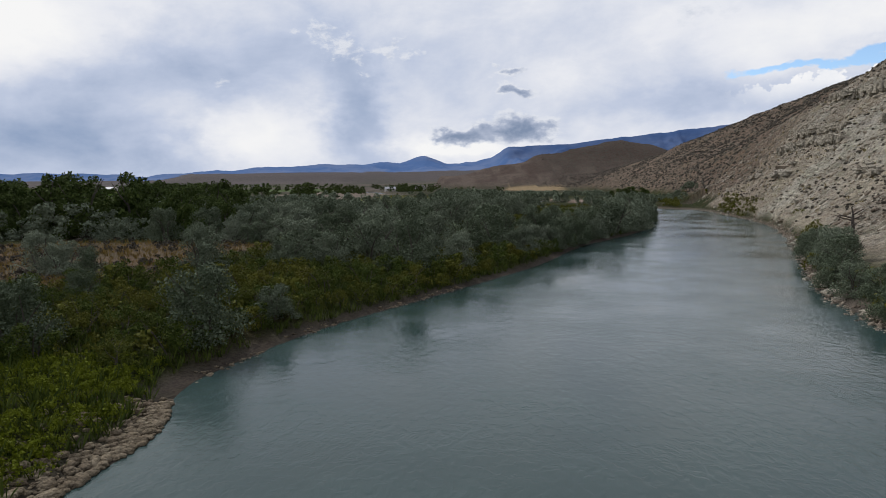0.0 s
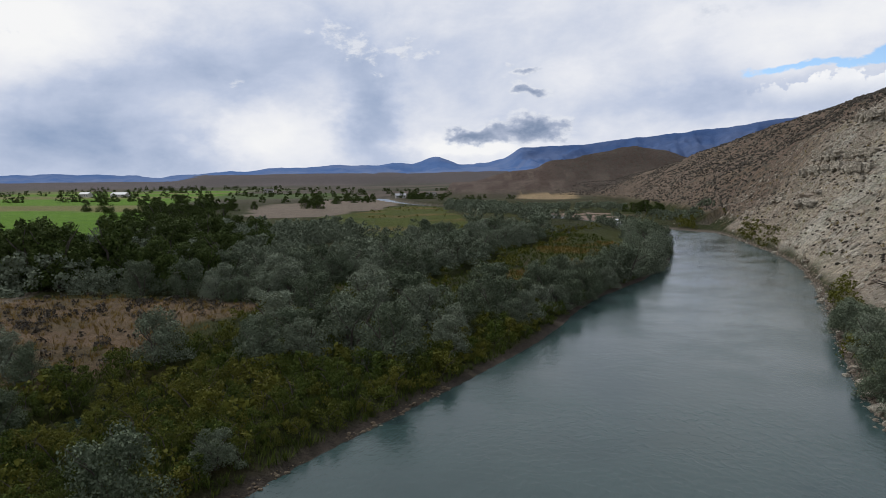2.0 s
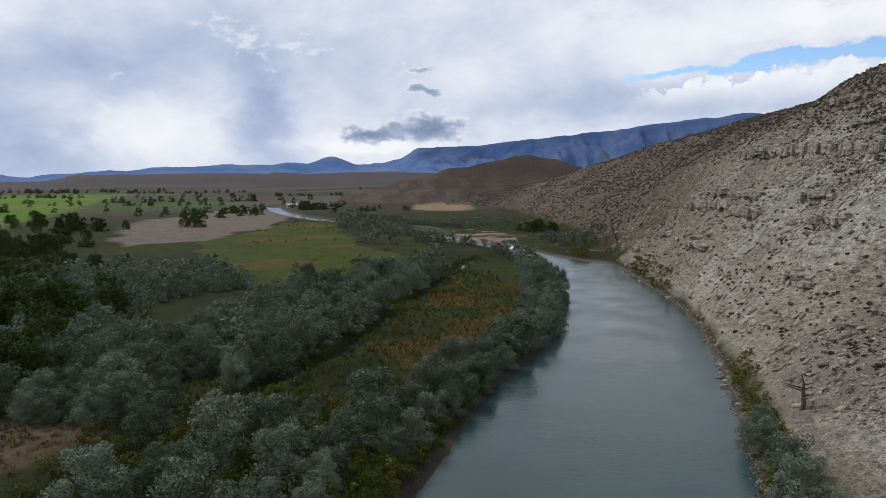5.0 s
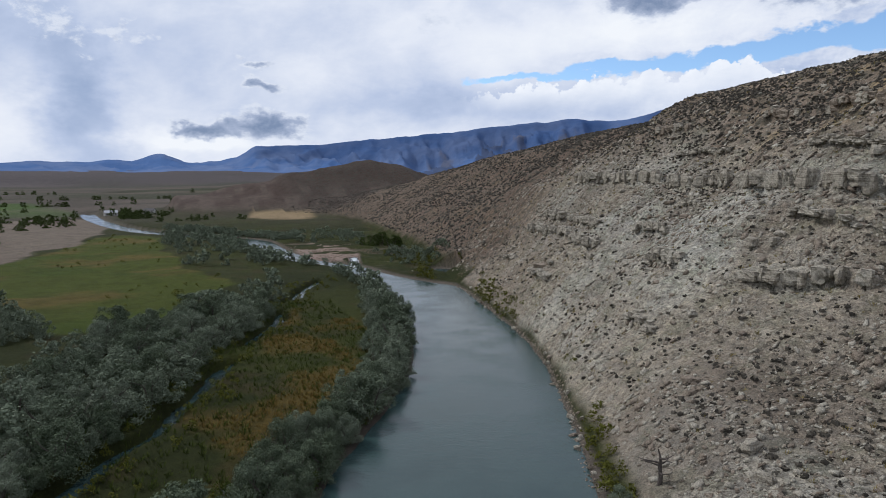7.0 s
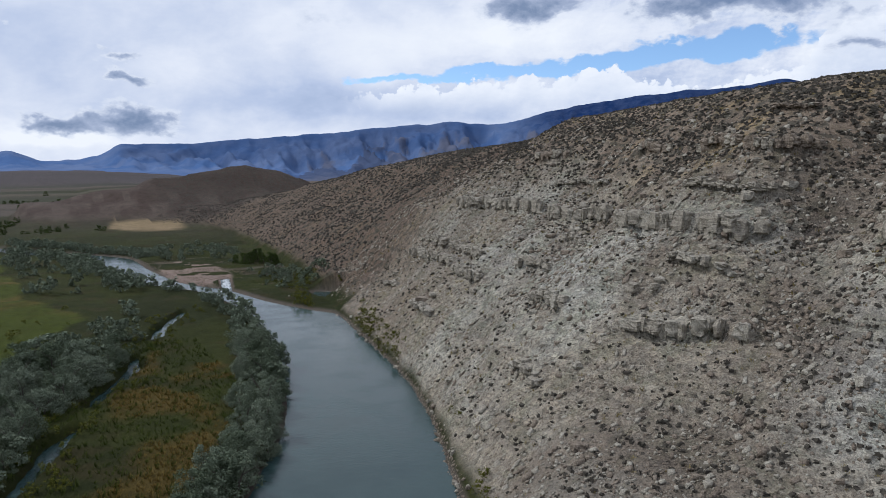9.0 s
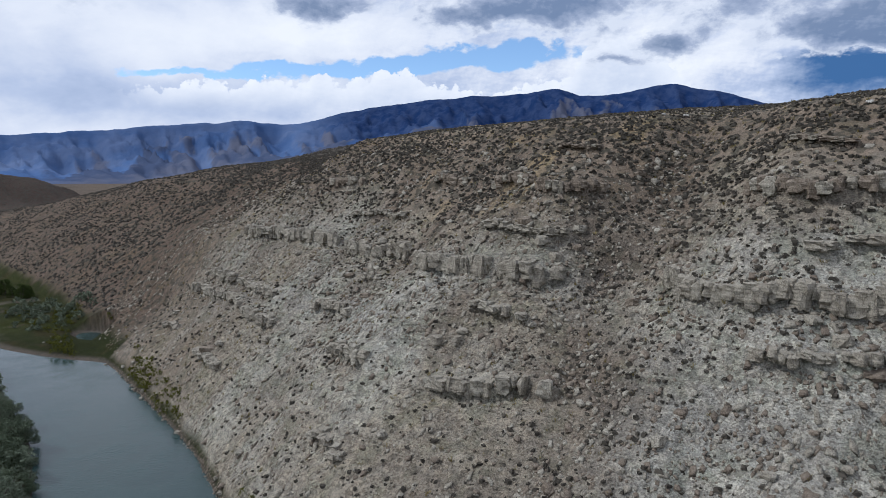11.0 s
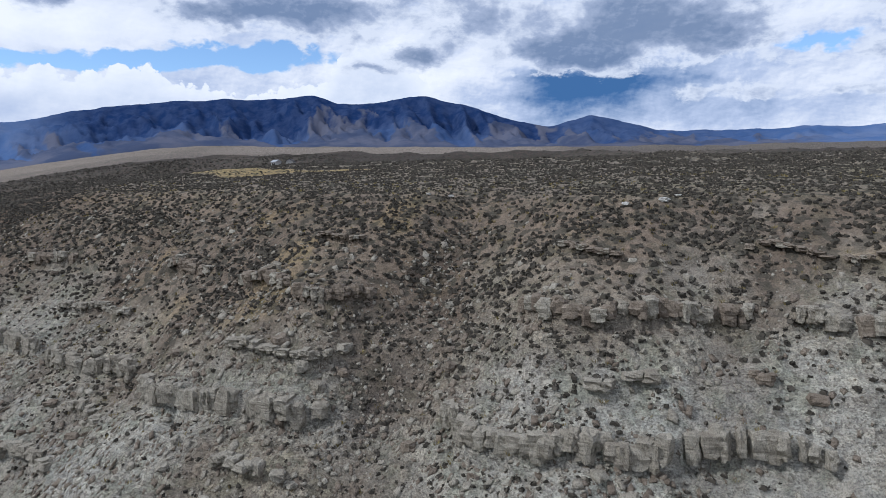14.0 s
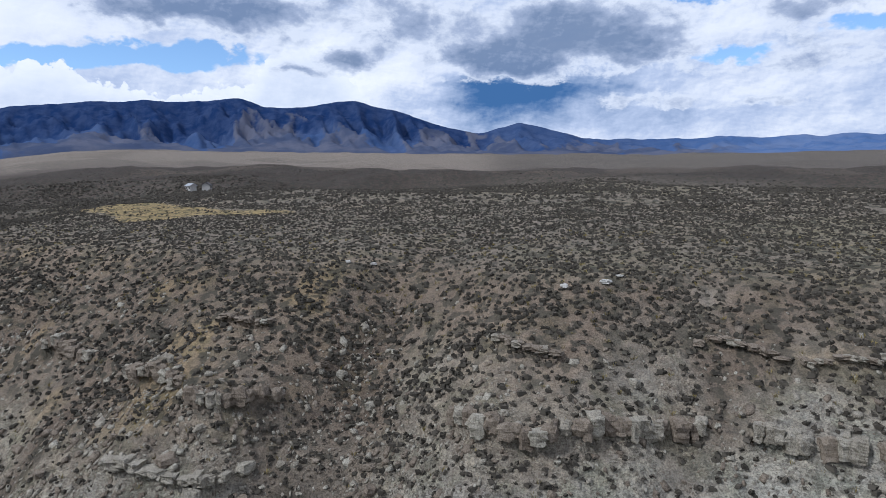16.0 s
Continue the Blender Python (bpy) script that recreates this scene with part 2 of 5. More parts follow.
LINE_45 = [114, 117, 110, 122, 109.5, 117, 122, 126, 128, 143, 164, 205]
LINE_52 = [124, 127, 121, 134, 126, 129, 134, 136, 140, 158, 190, 300]
RIM = [136, 138, 132, 144, 140, 140, 146, 150, 153, 188, 280, 480]
BLUFF_X = [FOOT, LINE_6, LINE_12, LINE_20, LINE_30, LINE_38, LINE_45, LINE_52, RIM]
# beds of hard sandstone: height, drop, and the stretches (northings) where they stand out
BEDS = [
    (10.4, 1.4, [(156, 172), (108, 116), (196, 206)]),
    (18.6, 2.3, [(86, 102), (114, 128), (150, 206)]),
    (22.3, 1.8, [(158, 198), (100, 106), (132, 142)]),
    (26.6, 1.4, [(47, 66), (96, 105), (128, 136)]),
    (31.6, 3.1, [(18, 36), (40, 80), (93, 124), (130, 150), (154, 196)]),
    (37.2, 1.2, [(94, 112), (56, 64), (140, 158)]),
    (44.4, 2.4, [(20, 42), (46, 73), (96, 120), (128, 140), (165, 178)]),
    (50.6, 0.8, [(26, 46), (60, 70), (100, 108)]),
]
# draws that run down the face: line on the plan, half width, depth
DRAWS = [([(64, 79), (84, 80), (93, 84.5), (104, 89), (124, 88), (152, 90)], 5.6, 1.0), ([(80, 137), (101, 134.5), (108, 126), (119, 120), (136, 116)], 2.6, 0.6), ([(92, 50), (111, 46), (121, 42), (140, 32)], 3.5, 0.55),
         ([(96, 149), (112, 147), (125, 147), (142, 151)], 3.5, 0.6), ([(100, 177), (120, 176), (150, 183)], 4.5, 0.5), ([(86, 106), (97, 110), (104, 116)], 1.5, 0.45)]


def seg_dist(x, y, line):
    best = np.full(np.shape(x), 1e9)
    for (ax, ay), (bx, by) in zip(line[:-1], line[1:]):
        dx, dy = bx - ax, by - ay
        t = np.clip(((x - ax) * dx + (y - ay) * dy) / (dx * dx + dy * dy), 0, 1)
        best = np.minimum(best, np.hypot(x - ax - t * dx, y - ay - t * dy))
    return best


def bed_strength(x, y, k, spans):
    w = y + fbm(x, y, 7.0, 2, 60 + k) * 2.0
    s = 0.0
    for a, b in spans:
        s = np.maximum(s, smooth(a - 1.5, a + 1.5, w) * smooth(b + 1.5, b - 1.5, w))
    return s * (0.55 + 0.45 * smooth(0.25, 0.5, vnoise(x * 0.5, y, 6.0, 80 + k)))


def draw(x, y):
    """1 along the bed of a draw, 0 on the spurs between."""
    out = np.zeros(np.shape(x))
    u, v = x + fbm(x, y, 14.0, 3, 91) * 4.0, y + fbm(x, y, 14.0, 3, 95) * 4.0
    for line, w, deep in DRAWS:
        out = np.maximum(out, deep * np.exp(-(seg_dist(u, v, line) / w) ** 2))
    out = out * (0.55 + 0.45 * smooth(0.3, 0.6, vnoise(x, y, 7.0, 97)))
    return out


def bluff(x, y):
    """Height of the bluff's face and of the land above it."""
    yy = np.clip(y, BLUFF_Y[0], BLUFF_Y[-1])
    wob = fbm(x, y, 22.0, 3, 5) * 2.4 * smooth(30, 60, x) + fbm(x, y, 5.0, 3, 9) * 0.8
    xs = x + wob * smooth(0, 25, x - curve(yy, BLUFF_Y, BLUFF_X[0])) + np.clip(y - 500, 0, 400) * 0.15
    levels = [curve(yy, BLUFF_Y, row) for row in BLUFF_X]
    z = np.zeros(np.shape(x))
    for k in range(len(BLUFF_Z) - 1):
        t = np.clip((xs - levels[k]) / (levels[k + 1] - levels[k]), 0, 1)
        z = z + t * (BLUFF_Z[k + 1] - BLUFF_Z[k])
    z = z + np.where(xs > levels[-1], 17 * (1 - np.exp(-(xs - levels[-1]) / 140.0)), 0)
    return z


def ledges(x, y, z):
    out = z
    fade = smooth(330, 230, y)
    for k, (h, drop, spans) in enumerate(BEDS):
        h = h + fbm(x, y, 60.0, 2, 40 + k) * 0.7 + fbm(x * 0.2, y, 9.0, 4, 46 + k) * 1.3
        a = bed_strength(x, y, k, spans) * fade
        d = z - h
        out = out + a * drop * (smooth(-0.15, 0.15, d) - 0.5 - np.clip(d / 5.0, -0.5, 0.5))
    return out


# skyline of the far mountains: heading in degrees, height of the crest in degrees
CREST_A = [-75, -40, -30, -25, -17.7, -10.6, -4, -2, 0.4, 3.7, 5.6, 10.4, 15, 22, 28, 32, 33.5, 36.4, 40, 49, 54, 57.5, 60.2, 62.5, 66.9, 70.5, 77.6, 81.2, 85.5, 88, 94, 108, 140, 190]
CREST_E = [0.5, 0.7, 0.8, 0.6, 1.1, 1.45, 1.6, 2.1, 1.5, 1.85, 2.8, 3.0, 3.45, 4.0, 4.55, 4.9, 4.65, 4.75, 5.6, 6.8, 7.0, 7.4, 6.8, 6.85, 7.4, 6.75, 5.0, 5.75, 4.75, 4.45, 4.4, 4.4, 3.0, 1.0]


def far_land(x, y):
    """Height of the open country, by heading and distance."""
    a, d = np.degrees(np.arctan2(x - 20, y - 40)), np.hypot(x - 20, y - 40)
    east = 66 + np.interp(d, [0, 150, 285, 400, 800, 1500, 2200, 3200, 6000], [-4, -2, 2, 5, 17, 58, 105, 172, 300])
    north = np.interp(d, [0, 600, 1500, 2500, 3300, 6000], [1.6, 2.2, 4, 9, 24, 60])
    north = north + 40 * smooth(2300, 3000, d + fbm(x, y, 500, 3, 21) * 250) * smooth(-24.5, -20.5, a) * smooth(16, 6, a)
    north = north + 7 * smooth(1200, 2000, d + fbm(x, y, 300, 3, 23) * 250) * smooth(-8, 2, a)
    return north, east, a, d


def height(x, y):
    x, y = np.asarray(x, float), np.asarray(y, float)
    north, east, a, d = far_land(x, y)
    xl, xr = curve(y, LEFT_Y, LEFT_X), curve(y, RIGHT_Y, RIGHT_X)
    edge = fbm(x, y, 9.0, 3, 3) * 1.1 * smooth(4, 60, d)
    inside = np.where(y > 745, -30.0, np.minimum(x - xl, xr - x) + edge * 0.5)            # metres from the nearer bank, plus: in the water
    # flood plain
    west = xl - x
    plain = 0.25 + 0.75 * smooth(0.5, 6, west) + 0.5 * smooth(6, 40, west) + fbm(x, y, 14, 3, 11) * 0.28 * smooth(1, 10, west) + (north - 1.6) * smooth(150, 500, d)
    bend = fbm(x, y, 12.0, 2, 17) * 2.2
    plain = plain - (1.75 + 0.9 * vnoise(x, y, 9.0, 18)) * smooth(2.3, 0.8, seg_dist(x + bend, y, SLOUGH) + 2.6 * smooth(0.45, 0.75, vnoise(x, y, 11.0, 22)))
    rough = smooth(300, 900, d)
    plain = plain + rough * fbm(x, y, 180, 4, 15) * 2.0 + smooth(2000, 3200, d) * fbm(x, y, 600, 4, 19) * 14
    # hills east of the river
    b = bluff(x, y)
    drop = 1 - 0.62 * smooth(380, 720, y) * smooth(60, 35, a)
    b = b * drop
    far = smooth(250, 700, d) * smooth(22, 52, a)
    b = np.where(x > 100, b * (1 - far) + np.maximum(b, east) * far, b)
    up = smooth(2, 14, b)
    # rills that run down the slope
    rill = np.abs(fbm(x * 0.18, y + x * 0.22, 7.0, 3, 47))
    b = b - up * smooth(52, 40, b) * (0.9 - 1.8 * rill) * 0.7 * smooth(330, 260, y) - up * draw(x, y) * 0.9 * smooth(330, 260, y)
    b = ledges(x, y, b)
    # thin beds that weather into small steps, and gullies between them
    bare = up * smooth(54, 40, b) * smooth(330, 200, y) * (1 - 0.8 * draw(x, y))
    level = b + fbm(x, y, 26.0, 3, 141) * 1.6
    for gap, size, seed in ((2.3, 0.42, 143), (1.1, 0.2, 149)):
        phase = (level / gap) % 1.0
        b = b + bare * size * smooth(0.35, 0.6, vnoise(x * 0.4, y, 8.0, seed)) * (smooth(0.0, 0.22, phase) - phase)
    b = b - bare * 0.35 * smooth(0.16, 0.0, np.abs(fbm(x * 0.3 + y * 0.1, y - x * 0.15, 3.4, 3, 153)))
    b = b + up * (fbm(x, y, 9, 4, 27) * 0.55 + fbm(x, y, 1.6, 2, 33) * 0.16) + up * smooth(100, 300, d) * fbm(x, y, 70, 4, 29) * 2.5
    b = b + smooth(260, 420, d) * smooth(1200, 800, d) * smooth(30, 45, a) * (8 - 26 * np.abs(fbm(x, y, 170, 4, 123)))
    b = b + smooth(300, 900, d) * smooth(30, 50, a) * (fbm(x, y, 260, 4, 31) * 12 + fbm(x, y, 90, 3, 39) * 5)
    # rounded knoll and its foot beyond the bend
    line = np.interp(x, [-40, -12, 0, 50, 80, 105, 150, 185, 215, 260, 330], [0, 3, 15, 22, 30, 36, 45, 51, 46, 30, 14])
    line = line + fbm(x, y, 50, 3, 125) * 2 * smooth(5, 20, line)
    south = 705 - 0.1 * (x - 185) + fbm(x, y, 60, 3, 127) * 14
    knoll = 2 + line * np.exp(-(np.abs(y - south) / (62 + 0.5 * line)) ** 1.7)
    knoll = knoll * (1 + 0.10 * fbm(x, y, 40, 4, 35))
    knoll = knoll + 1.5 * np.sin(knoll * 0.55) * smooth(6, 11, knoll) * smooth(44, 34, knoll)
    foot = 1.0 + 0.9 * fbm(x, y, 12, 3, 37) * smooth(0, 8, x - xr)
    east_side = np.maximum(foot * smooth(0, 5, x - xr), b)
    open_north = north + smooth(300, 900, d) * fbm(x, y, 180, 4, 15) * 2.0 + smooth(2000, 3200, d) * fbm(x, y, 600, 4, 19) * 14
    east_side = np.where(y > 430, np.maximum(np.maximum(east_side, open_north), knoll), east_side)
    land = np.where(x < (xl + xr) / 2, plain, east_side)
    bank = smooth(-0.2, 1.6, -inside)
    z = np.where(inside > -0.2, -0.05 - 1.3 * smooth(-0.2, 5, inside), -0.05 + (land + 0.05) * bank)
    # gravel bar beside the riffle, and the still pool behind it
    bar = np.exp(-((x - 65) / 10.5) ** 2 - ((y - 322) / 33) ** 2)
    z = np.where(bar > 0.25, np.where(z < 0.35, np.maximum(z, 0.35 * smooth(0.25, 0.5, bar)), z), z)
    side = seg_dist(x, y, [(63, 262), (67, 275), (72, 300)])
    z = np.where(side < 2.6, np.minimum(z, -0.25 + 0.6 * smooth(1.0, 2.6, side)), z)
    pool = np.hypot((x - 93) / 4.2, (y - 246) / 8.5)
    z = np.where(pool < 1.3, np.minimum(z, 0.4 * smooth(0.9, 1.3, pool) - 0.25 * smooth(1.0, 0.7, pool)), z)
    return z


def axis(parts):
    """Grid lines: (from, to, step) stretches, then widening steps out to the horizon both ways."""
    v = []
    for a, b, s in parts:
        v += list(np.arange(a, b - 1e-6, s))
    v.append(parts[-1][1])
    s = parts[-1][2]
    while v[-1] < 4950:
        s *= 1.06
        v.append(v[-1] + min(s, 90))
    s, low = parts[0][2], [v[0]]
    while low[-1] > -4950:
        s *= 1.06
        low.append(low[-1] - min(s, 120))
    return np.array(low[:0:-1] + v)


GX = axis([(-70, 20, 1.0), (20, 46, 0.8), (46, 132, 0.44), (132, 200, 1.2)])
GY = axis([(16, 40, 0.8), (40, 205, 0.48), (205, 340, 1.4)])
XX, YY = np.meshgrid(GX, GY)
ZZ = height(XX, YY)


def ground_z(x, y):
    """Height of the built sheet at a place, or at arrays of places."""
    x, y = np.asarray(x, float), np.asarray(y, float)
    i = np.clip(np.searchsorted(GX, x) - 1, 0, len(GX) - 2)
    j = np.clip(np.searchsorted(GY, y) - 1, 0, len(GY) - 2)
    u, v = (x - GX[i]) / (GX[i + 1] - GX[i]), (y - GY[j]) / (GY[j + 1] - GY[j])
    return (ZZ[j, i] * (1 - u) + ZZ[j, i + 1] * u) * (1 - v) + (ZZ[j + 1, i] * (1 - u) + ZZ[j + 1, i + 1] * u) * v


def slope_at(x, y):
    e = 0.8
    gx, gy = (ground_z(x + e, y) - ground_z(x - e, y)) / (2 * e), (ground_z(x, y + e) - ground_z(x, y - e)) / (2 * e)
    return np.hypot(gx, gy)


def inside_poly(x, y, poly):
    x, y = np.asarray(x, float), np.asarray(y, float)
    hit = np.zeros(np.shape(x), bool)
    for (ax, ay), (bx, by) in zip(poly, poly[1:] + poly[:1]):
        if ay != by:
            hit ^= ((ay > y) != (by > y)) & (x < (bx - ax) * (y - ay) / (by - ay) + ax)
    return hit


# open stretches of the flood plain
MARSH = [(-60, 300), (-30, 440), (-8, 420), (7, 275), (22, 241), (14, 205), (4, 184), (-17, 180), (-33, 210)]
SEDGE = [(-3, 99), (6, 121), (18, 155), (24, 170), (38, 206), (46, 196), (42, 165), (36, 142), (25, 117), (13, 99), (4, 92)]
CLEARING = [(-60, 92), (-44, 97), (-21, 89), (-23, 76), (-28, 57), (-40, 48), (-62, 62)]
TAN_FIELD = [(-130, 420), (-111, 600), (-57, 640), (-37, 476), (-43, 372), (-58, 313), (-90, 300)]
HAY_FIELD = [(-420, 130), (-900, 1500), (-420, 1350), (-190, 420), (-118, 262), (-86, 150), (-120, 90)]
STRAW = [(176, 170), (186, 152), (190, 132), (198, 136), (203, 170), (216, 200), (234, 262), (210, 226), (190, 192)]
TRACK = [(-88, 66), (-66, 78), (-58, 84), (-56, 93), (-62, 118), (-84, 150), (-92, 200)]

# ---- materials ----
def material(name, build, rough=0.85, spec=0.3):
    mat = bpy.data.materials.new(name)
    mat.use_nodes = True
    g = Nodes(mat.node_tree)
    out, bsdf = g.add("ShaderNodeOutputMaterial"), g.add("ShaderNodeBsdfPrincipled")
    g.put(out.inputs[0], bsdf.outputs[0])
    bsdf.inputs["Roughness"].default_value = rough
    bsdf.inputs["Specular IOR Level"].default_value = spec
    build(g, bsdf)
    return mat


def bump(g, bsdf, height, strength, dist=0.1):
    node = g.add("ShaderNodeBump")
    node.inputs["Strength"].default_value = strength
    node.inputs["Distance"].default_value = dist
    g.put(node.inputs["Height"], height)
    g.put(bsdf.inputs["Normal"], node.outputs[0])


def where(g):
    return g.add("ShaderNodeNewGeometry").outputs["Position"]


def build_ground(g, b):
    cover = g.add("ShaderNodeVertexColor")
    cover.layer_name = "cover"
    kind = g.add("ShaderNodeVertexColor")
    kind.layer_name = "kind"
    sep = g.add("ShaderNodeSeparateColor")
    g.put(sep.inputs[0], kind.outputs[0])
    rock, green, _ = sep.outputs
    p = where(g)
    big = g.noise(p, 0.06, 5, 0.6)
    mid = g.noise(p, 0.7, 6, 0.65)
    fine = g.noise(p, 5.0, 5, 0.7)
    c = g.mix(g.step(big, 0.3, 0.7, 0.0, 0.5), cover.outputs[0], g.vmath("MULTIPLY", cover.outputs[0], (0.74, 0.72, 0.74)))
    patch = g.noise(p, 0.22, 4, 0.65)
    c = g.mix(g.step(patch, 0.48, 0.62, 0.0, 0.5), c, g.vmath("MULTIPLY", c, (0.62, 0.68, 0.6)))
    c = g.mix(g.step(mid, 0.35, 0.7, 0.0, 0.75), c, g.vmath("MULTIPLY", c, (1.35, 1.28, 1.2)))
    c = g.mix(g.step(fine, 0.42, 0.66, 0.0, 0.85), c, g.vmath("MULTIPLY", c, (0.5, 0.5, 0.52)))
    cells = g.add("ShaderNodeTexVoronoi")
    g.put(cells.inputs["Vector"], g.vmath("ADD", p, g.vmath("SCALE", g.noise(p, 1.5, 2, 0.5, color=True), 0.6)))
    cells.inputs["Scale"].default_value = 1.9
    cs = g.add("ShaderNodeSeparateColor")
    g.put(cs.inputs[0], cells.outputs["Color"])
    stony = g.math("MAXIMUM", rock, g.math("MULTIPLY", sep.outputs[2], 0.45))
    c = g.mix(g.math("MULTIPLY", stony, g.step(cs.outputs[0], 0.45, 0.95, 0.0, 0.75)), c, g.vmath("MULTIPLY", c, (0.55, 0.54, 0.54)))
    c = g.mix(g.math("MULTIPLY", stony, g.step(cs.outputs[1], 0.6, 1.0, 0.0, 0.6)), c, g.vmath("MULTIPLY", c, (1.3, 1.3, 1.28)))
    chips = g.add("ShaderNodeTexVoronoi")
    g.put(chips.inputs["Vector"], g.vmath("MULTIPLY", g.vmath("ADD", p, g.vmath("SCALE", g.noise(p, 3.0, 2, 0.5, color=True), 0.3)), (1.0, 1.0, 1.7)))
    chips.inputs["Scale"].default_value = 4.6
    ks = g.add("ShaderNodeSeparateColor")
    g.put(ks.inputs[0], chips.outputs["Color"])
    c = g.mix(g.math("MULTIPLY", stony, g.step(ks.outputs[0], 0.55, 0.95, 0.0, 0.75)), c, g.vmath("MULTIPLY", c, (0.48, 0.46, 0.45)))
    c = g.mix(g.math("MULTIPLY", stony, g.step(ks.outputs[1], 0.6, 1.0, 0.0, 0.6)), c, g.vmath("MULTIPLY", c, (1.22, 1.21, 1.2)))
    # thin beds of rock show as level streaks on the bare face
    s = g.add("ShaderNodeSeparateXYZ")
    g.put(s.inputs[0], p)
    beds = g.noise(g.xyz(g.math("MULTIPLY", s.outputs[0], 0.03), g.math("MULTIPLY", s.outputs[1], 0.03), g.math("MULTIPLY", s.outputs[2], 1.0)), 1.4, 5, 0.7, 0.3)
    f = g.math("MULTIPLY", rock, g.step(beds, 0.48, 0.62, 0.0, 0.55))
    c = g.mix(f, c, g.vmath("MULTIPLY", c, (0.66, 0.64, 0.66)))
    f = g.math("MULTIPLY", rock, g.step(beds, 0.46, 0.34, 0.0, 0.5))
    c = g.mix(f, c, g.vmath("MULTIPLY", c, (1.28, 1.3, 1.3)))
    scrub = g.noise(p, 0.55, 3, 0.5)
    c = g.mix(g.math("MULTIPLY", sep.outputs[2], g.step(scrub, 0.5, 0.58, 0.0, 0.7)), c, (0.055, 0.056, 0.045))
    g.put(b.inputs["Base Color"], c)
    h = g.math("ADD", g.math("MULTIPLY", mid, 0.7), g.math("MULTIPLY", fine, 0.45))
    h = g.math("ADD", h, g.math("MULTIPLY", g.math("MULTIPLY", beds, rock), 0.8))
    h = g.math("ADD", h, g.math("MULTIPLY", g.math("MULTIPLY", cs.outputs[0], stony), -0.5))
    h = g.math("ADD", h, g.math("MULTIPLY", g.math("MULTIPLY", ks.outputs[0], stony), -0.35))
    bump(g, b, h, 1.0, 0.6)


M_GROUND = material("land_cover", build_ground, 0.95, 0.06)


def build_water(g, b):
    p = where(g)
    small = g.noise(g.vmath("MULTIPLY", p, (1.0, 0.55, 1.0)), 2.6, 4, 0.6, 0.5)
    broad = g.noise(p, 0.10, 4, 0.6)
    b.inputs["Base Color"].default_value = (0.03, 0.045, 0.04, 1)
    b.inputs["IOR"].default_value = 1.33
    b.inputs["Specular IOR Level"].default_value = 0.44
    g.put(b.inputs["Roughness"], g.step(broad, 0.35, 0.65, 0.08, 0.22))
    g.put(b.inputs["Base Color"], g.mix(g.step(broad, 0.3, 0.7), (0.023, 0.043, 0.042), (0.032, 0.056, 0.054)))
    bump(g, b, g.math("MULTIPLY", small, g.step(broad, 0.3, 0.7, 0.35, 1.0)), 0.6, 0.08)


M_WATER = material("river_water", build_water, 0.12, 0.5)


def leaves(name, c0, c1, c2, dry=0.0):
    """Foliage of three tones: by plant, by leaf and by patch."""
    def build(g, b):
        info, geo = g.add("ShaderNodeObjectInfo"), g.add("ShaderNodeNewGeometry")
        c = g.mix(geo.outputs["Random Per Island"], c0, c1)
        c = g.mix(g.step(info.outputs["Random"], 0.2, 1.0, 0.0, 0.65), c, c2)
        n = g.noise(geo.outputs["Position"], 0.35, 3, 0.6)
        c = g.mix(g.step(n, 0.35, 0.7, 0.0, 0.5), c, g.vmath("MULTIPLY", c, (0.62, 0.66, 0.62)))
        g.put(b.inputs["Base Color"], c)
    return material(name, build, 0.8, 0.06)


M_OLIVE = leaves("silver_olive_leaves", (0.056, 0.074, 0.041), (0.130, 0.156, 0.103), (0.218, 0.243, 0.180))
M_COTTON = leaves("dark_cottonwood_leaves", (0.032, 0.052, 0.013), (0.078, 0.102, 0.026), (0.05, 0.068, 0.02))
M_WILLOW = leaves("willow_leaves", (0.027, 0.046, 0.009), (0.077, 0.098, 0.017), (0.125, 0.112, 0.018))
M_REED = leaves("grass_blades", (0.030, 0.050, 0.010), (0.072, 0.094, 0.016), (0.085, 0.078, 0.018))
M_HERB = leaves("herb_leaves", (0.05, 0.09, 0.005), (0.095, 0.145, 0.008), (0.13, 0.135, 0.010))
M_OCHRE = leaves("dry_sedge_blades", (0.18, 0.112, 0.03), (0.10, 0.096, 0.025), (0.205, 0.135, 0.042))
M_SAGE = leaves("sagebrush_leaves", (0.032, 0.028, 0.023), (0.105, 0.092, 0.074), (0.058, 0.050, 0.041))
M_RABBIT = leaves("rabbitbrush_leaves", (0.20, 0.16, 0.06), (0.28, 0.22, 0.09), (0.18, 0.16, 0.08))


def build_bark(g, b):
    p = where(g)
    n = g.noise(g.vmath("MULTIPLY", p, (6, 6, 1.2)), 2.0, 5, 0.65)
    g.put(b.inputs["Base Color"], g.mix(n, (0.035, 0.028, 0.022), (0.11, 0.095, 0.08)))
    bump(g, b, n, 0.6, 0.05)


M_BARK = material("grey_bark", build_bark, 0.9)


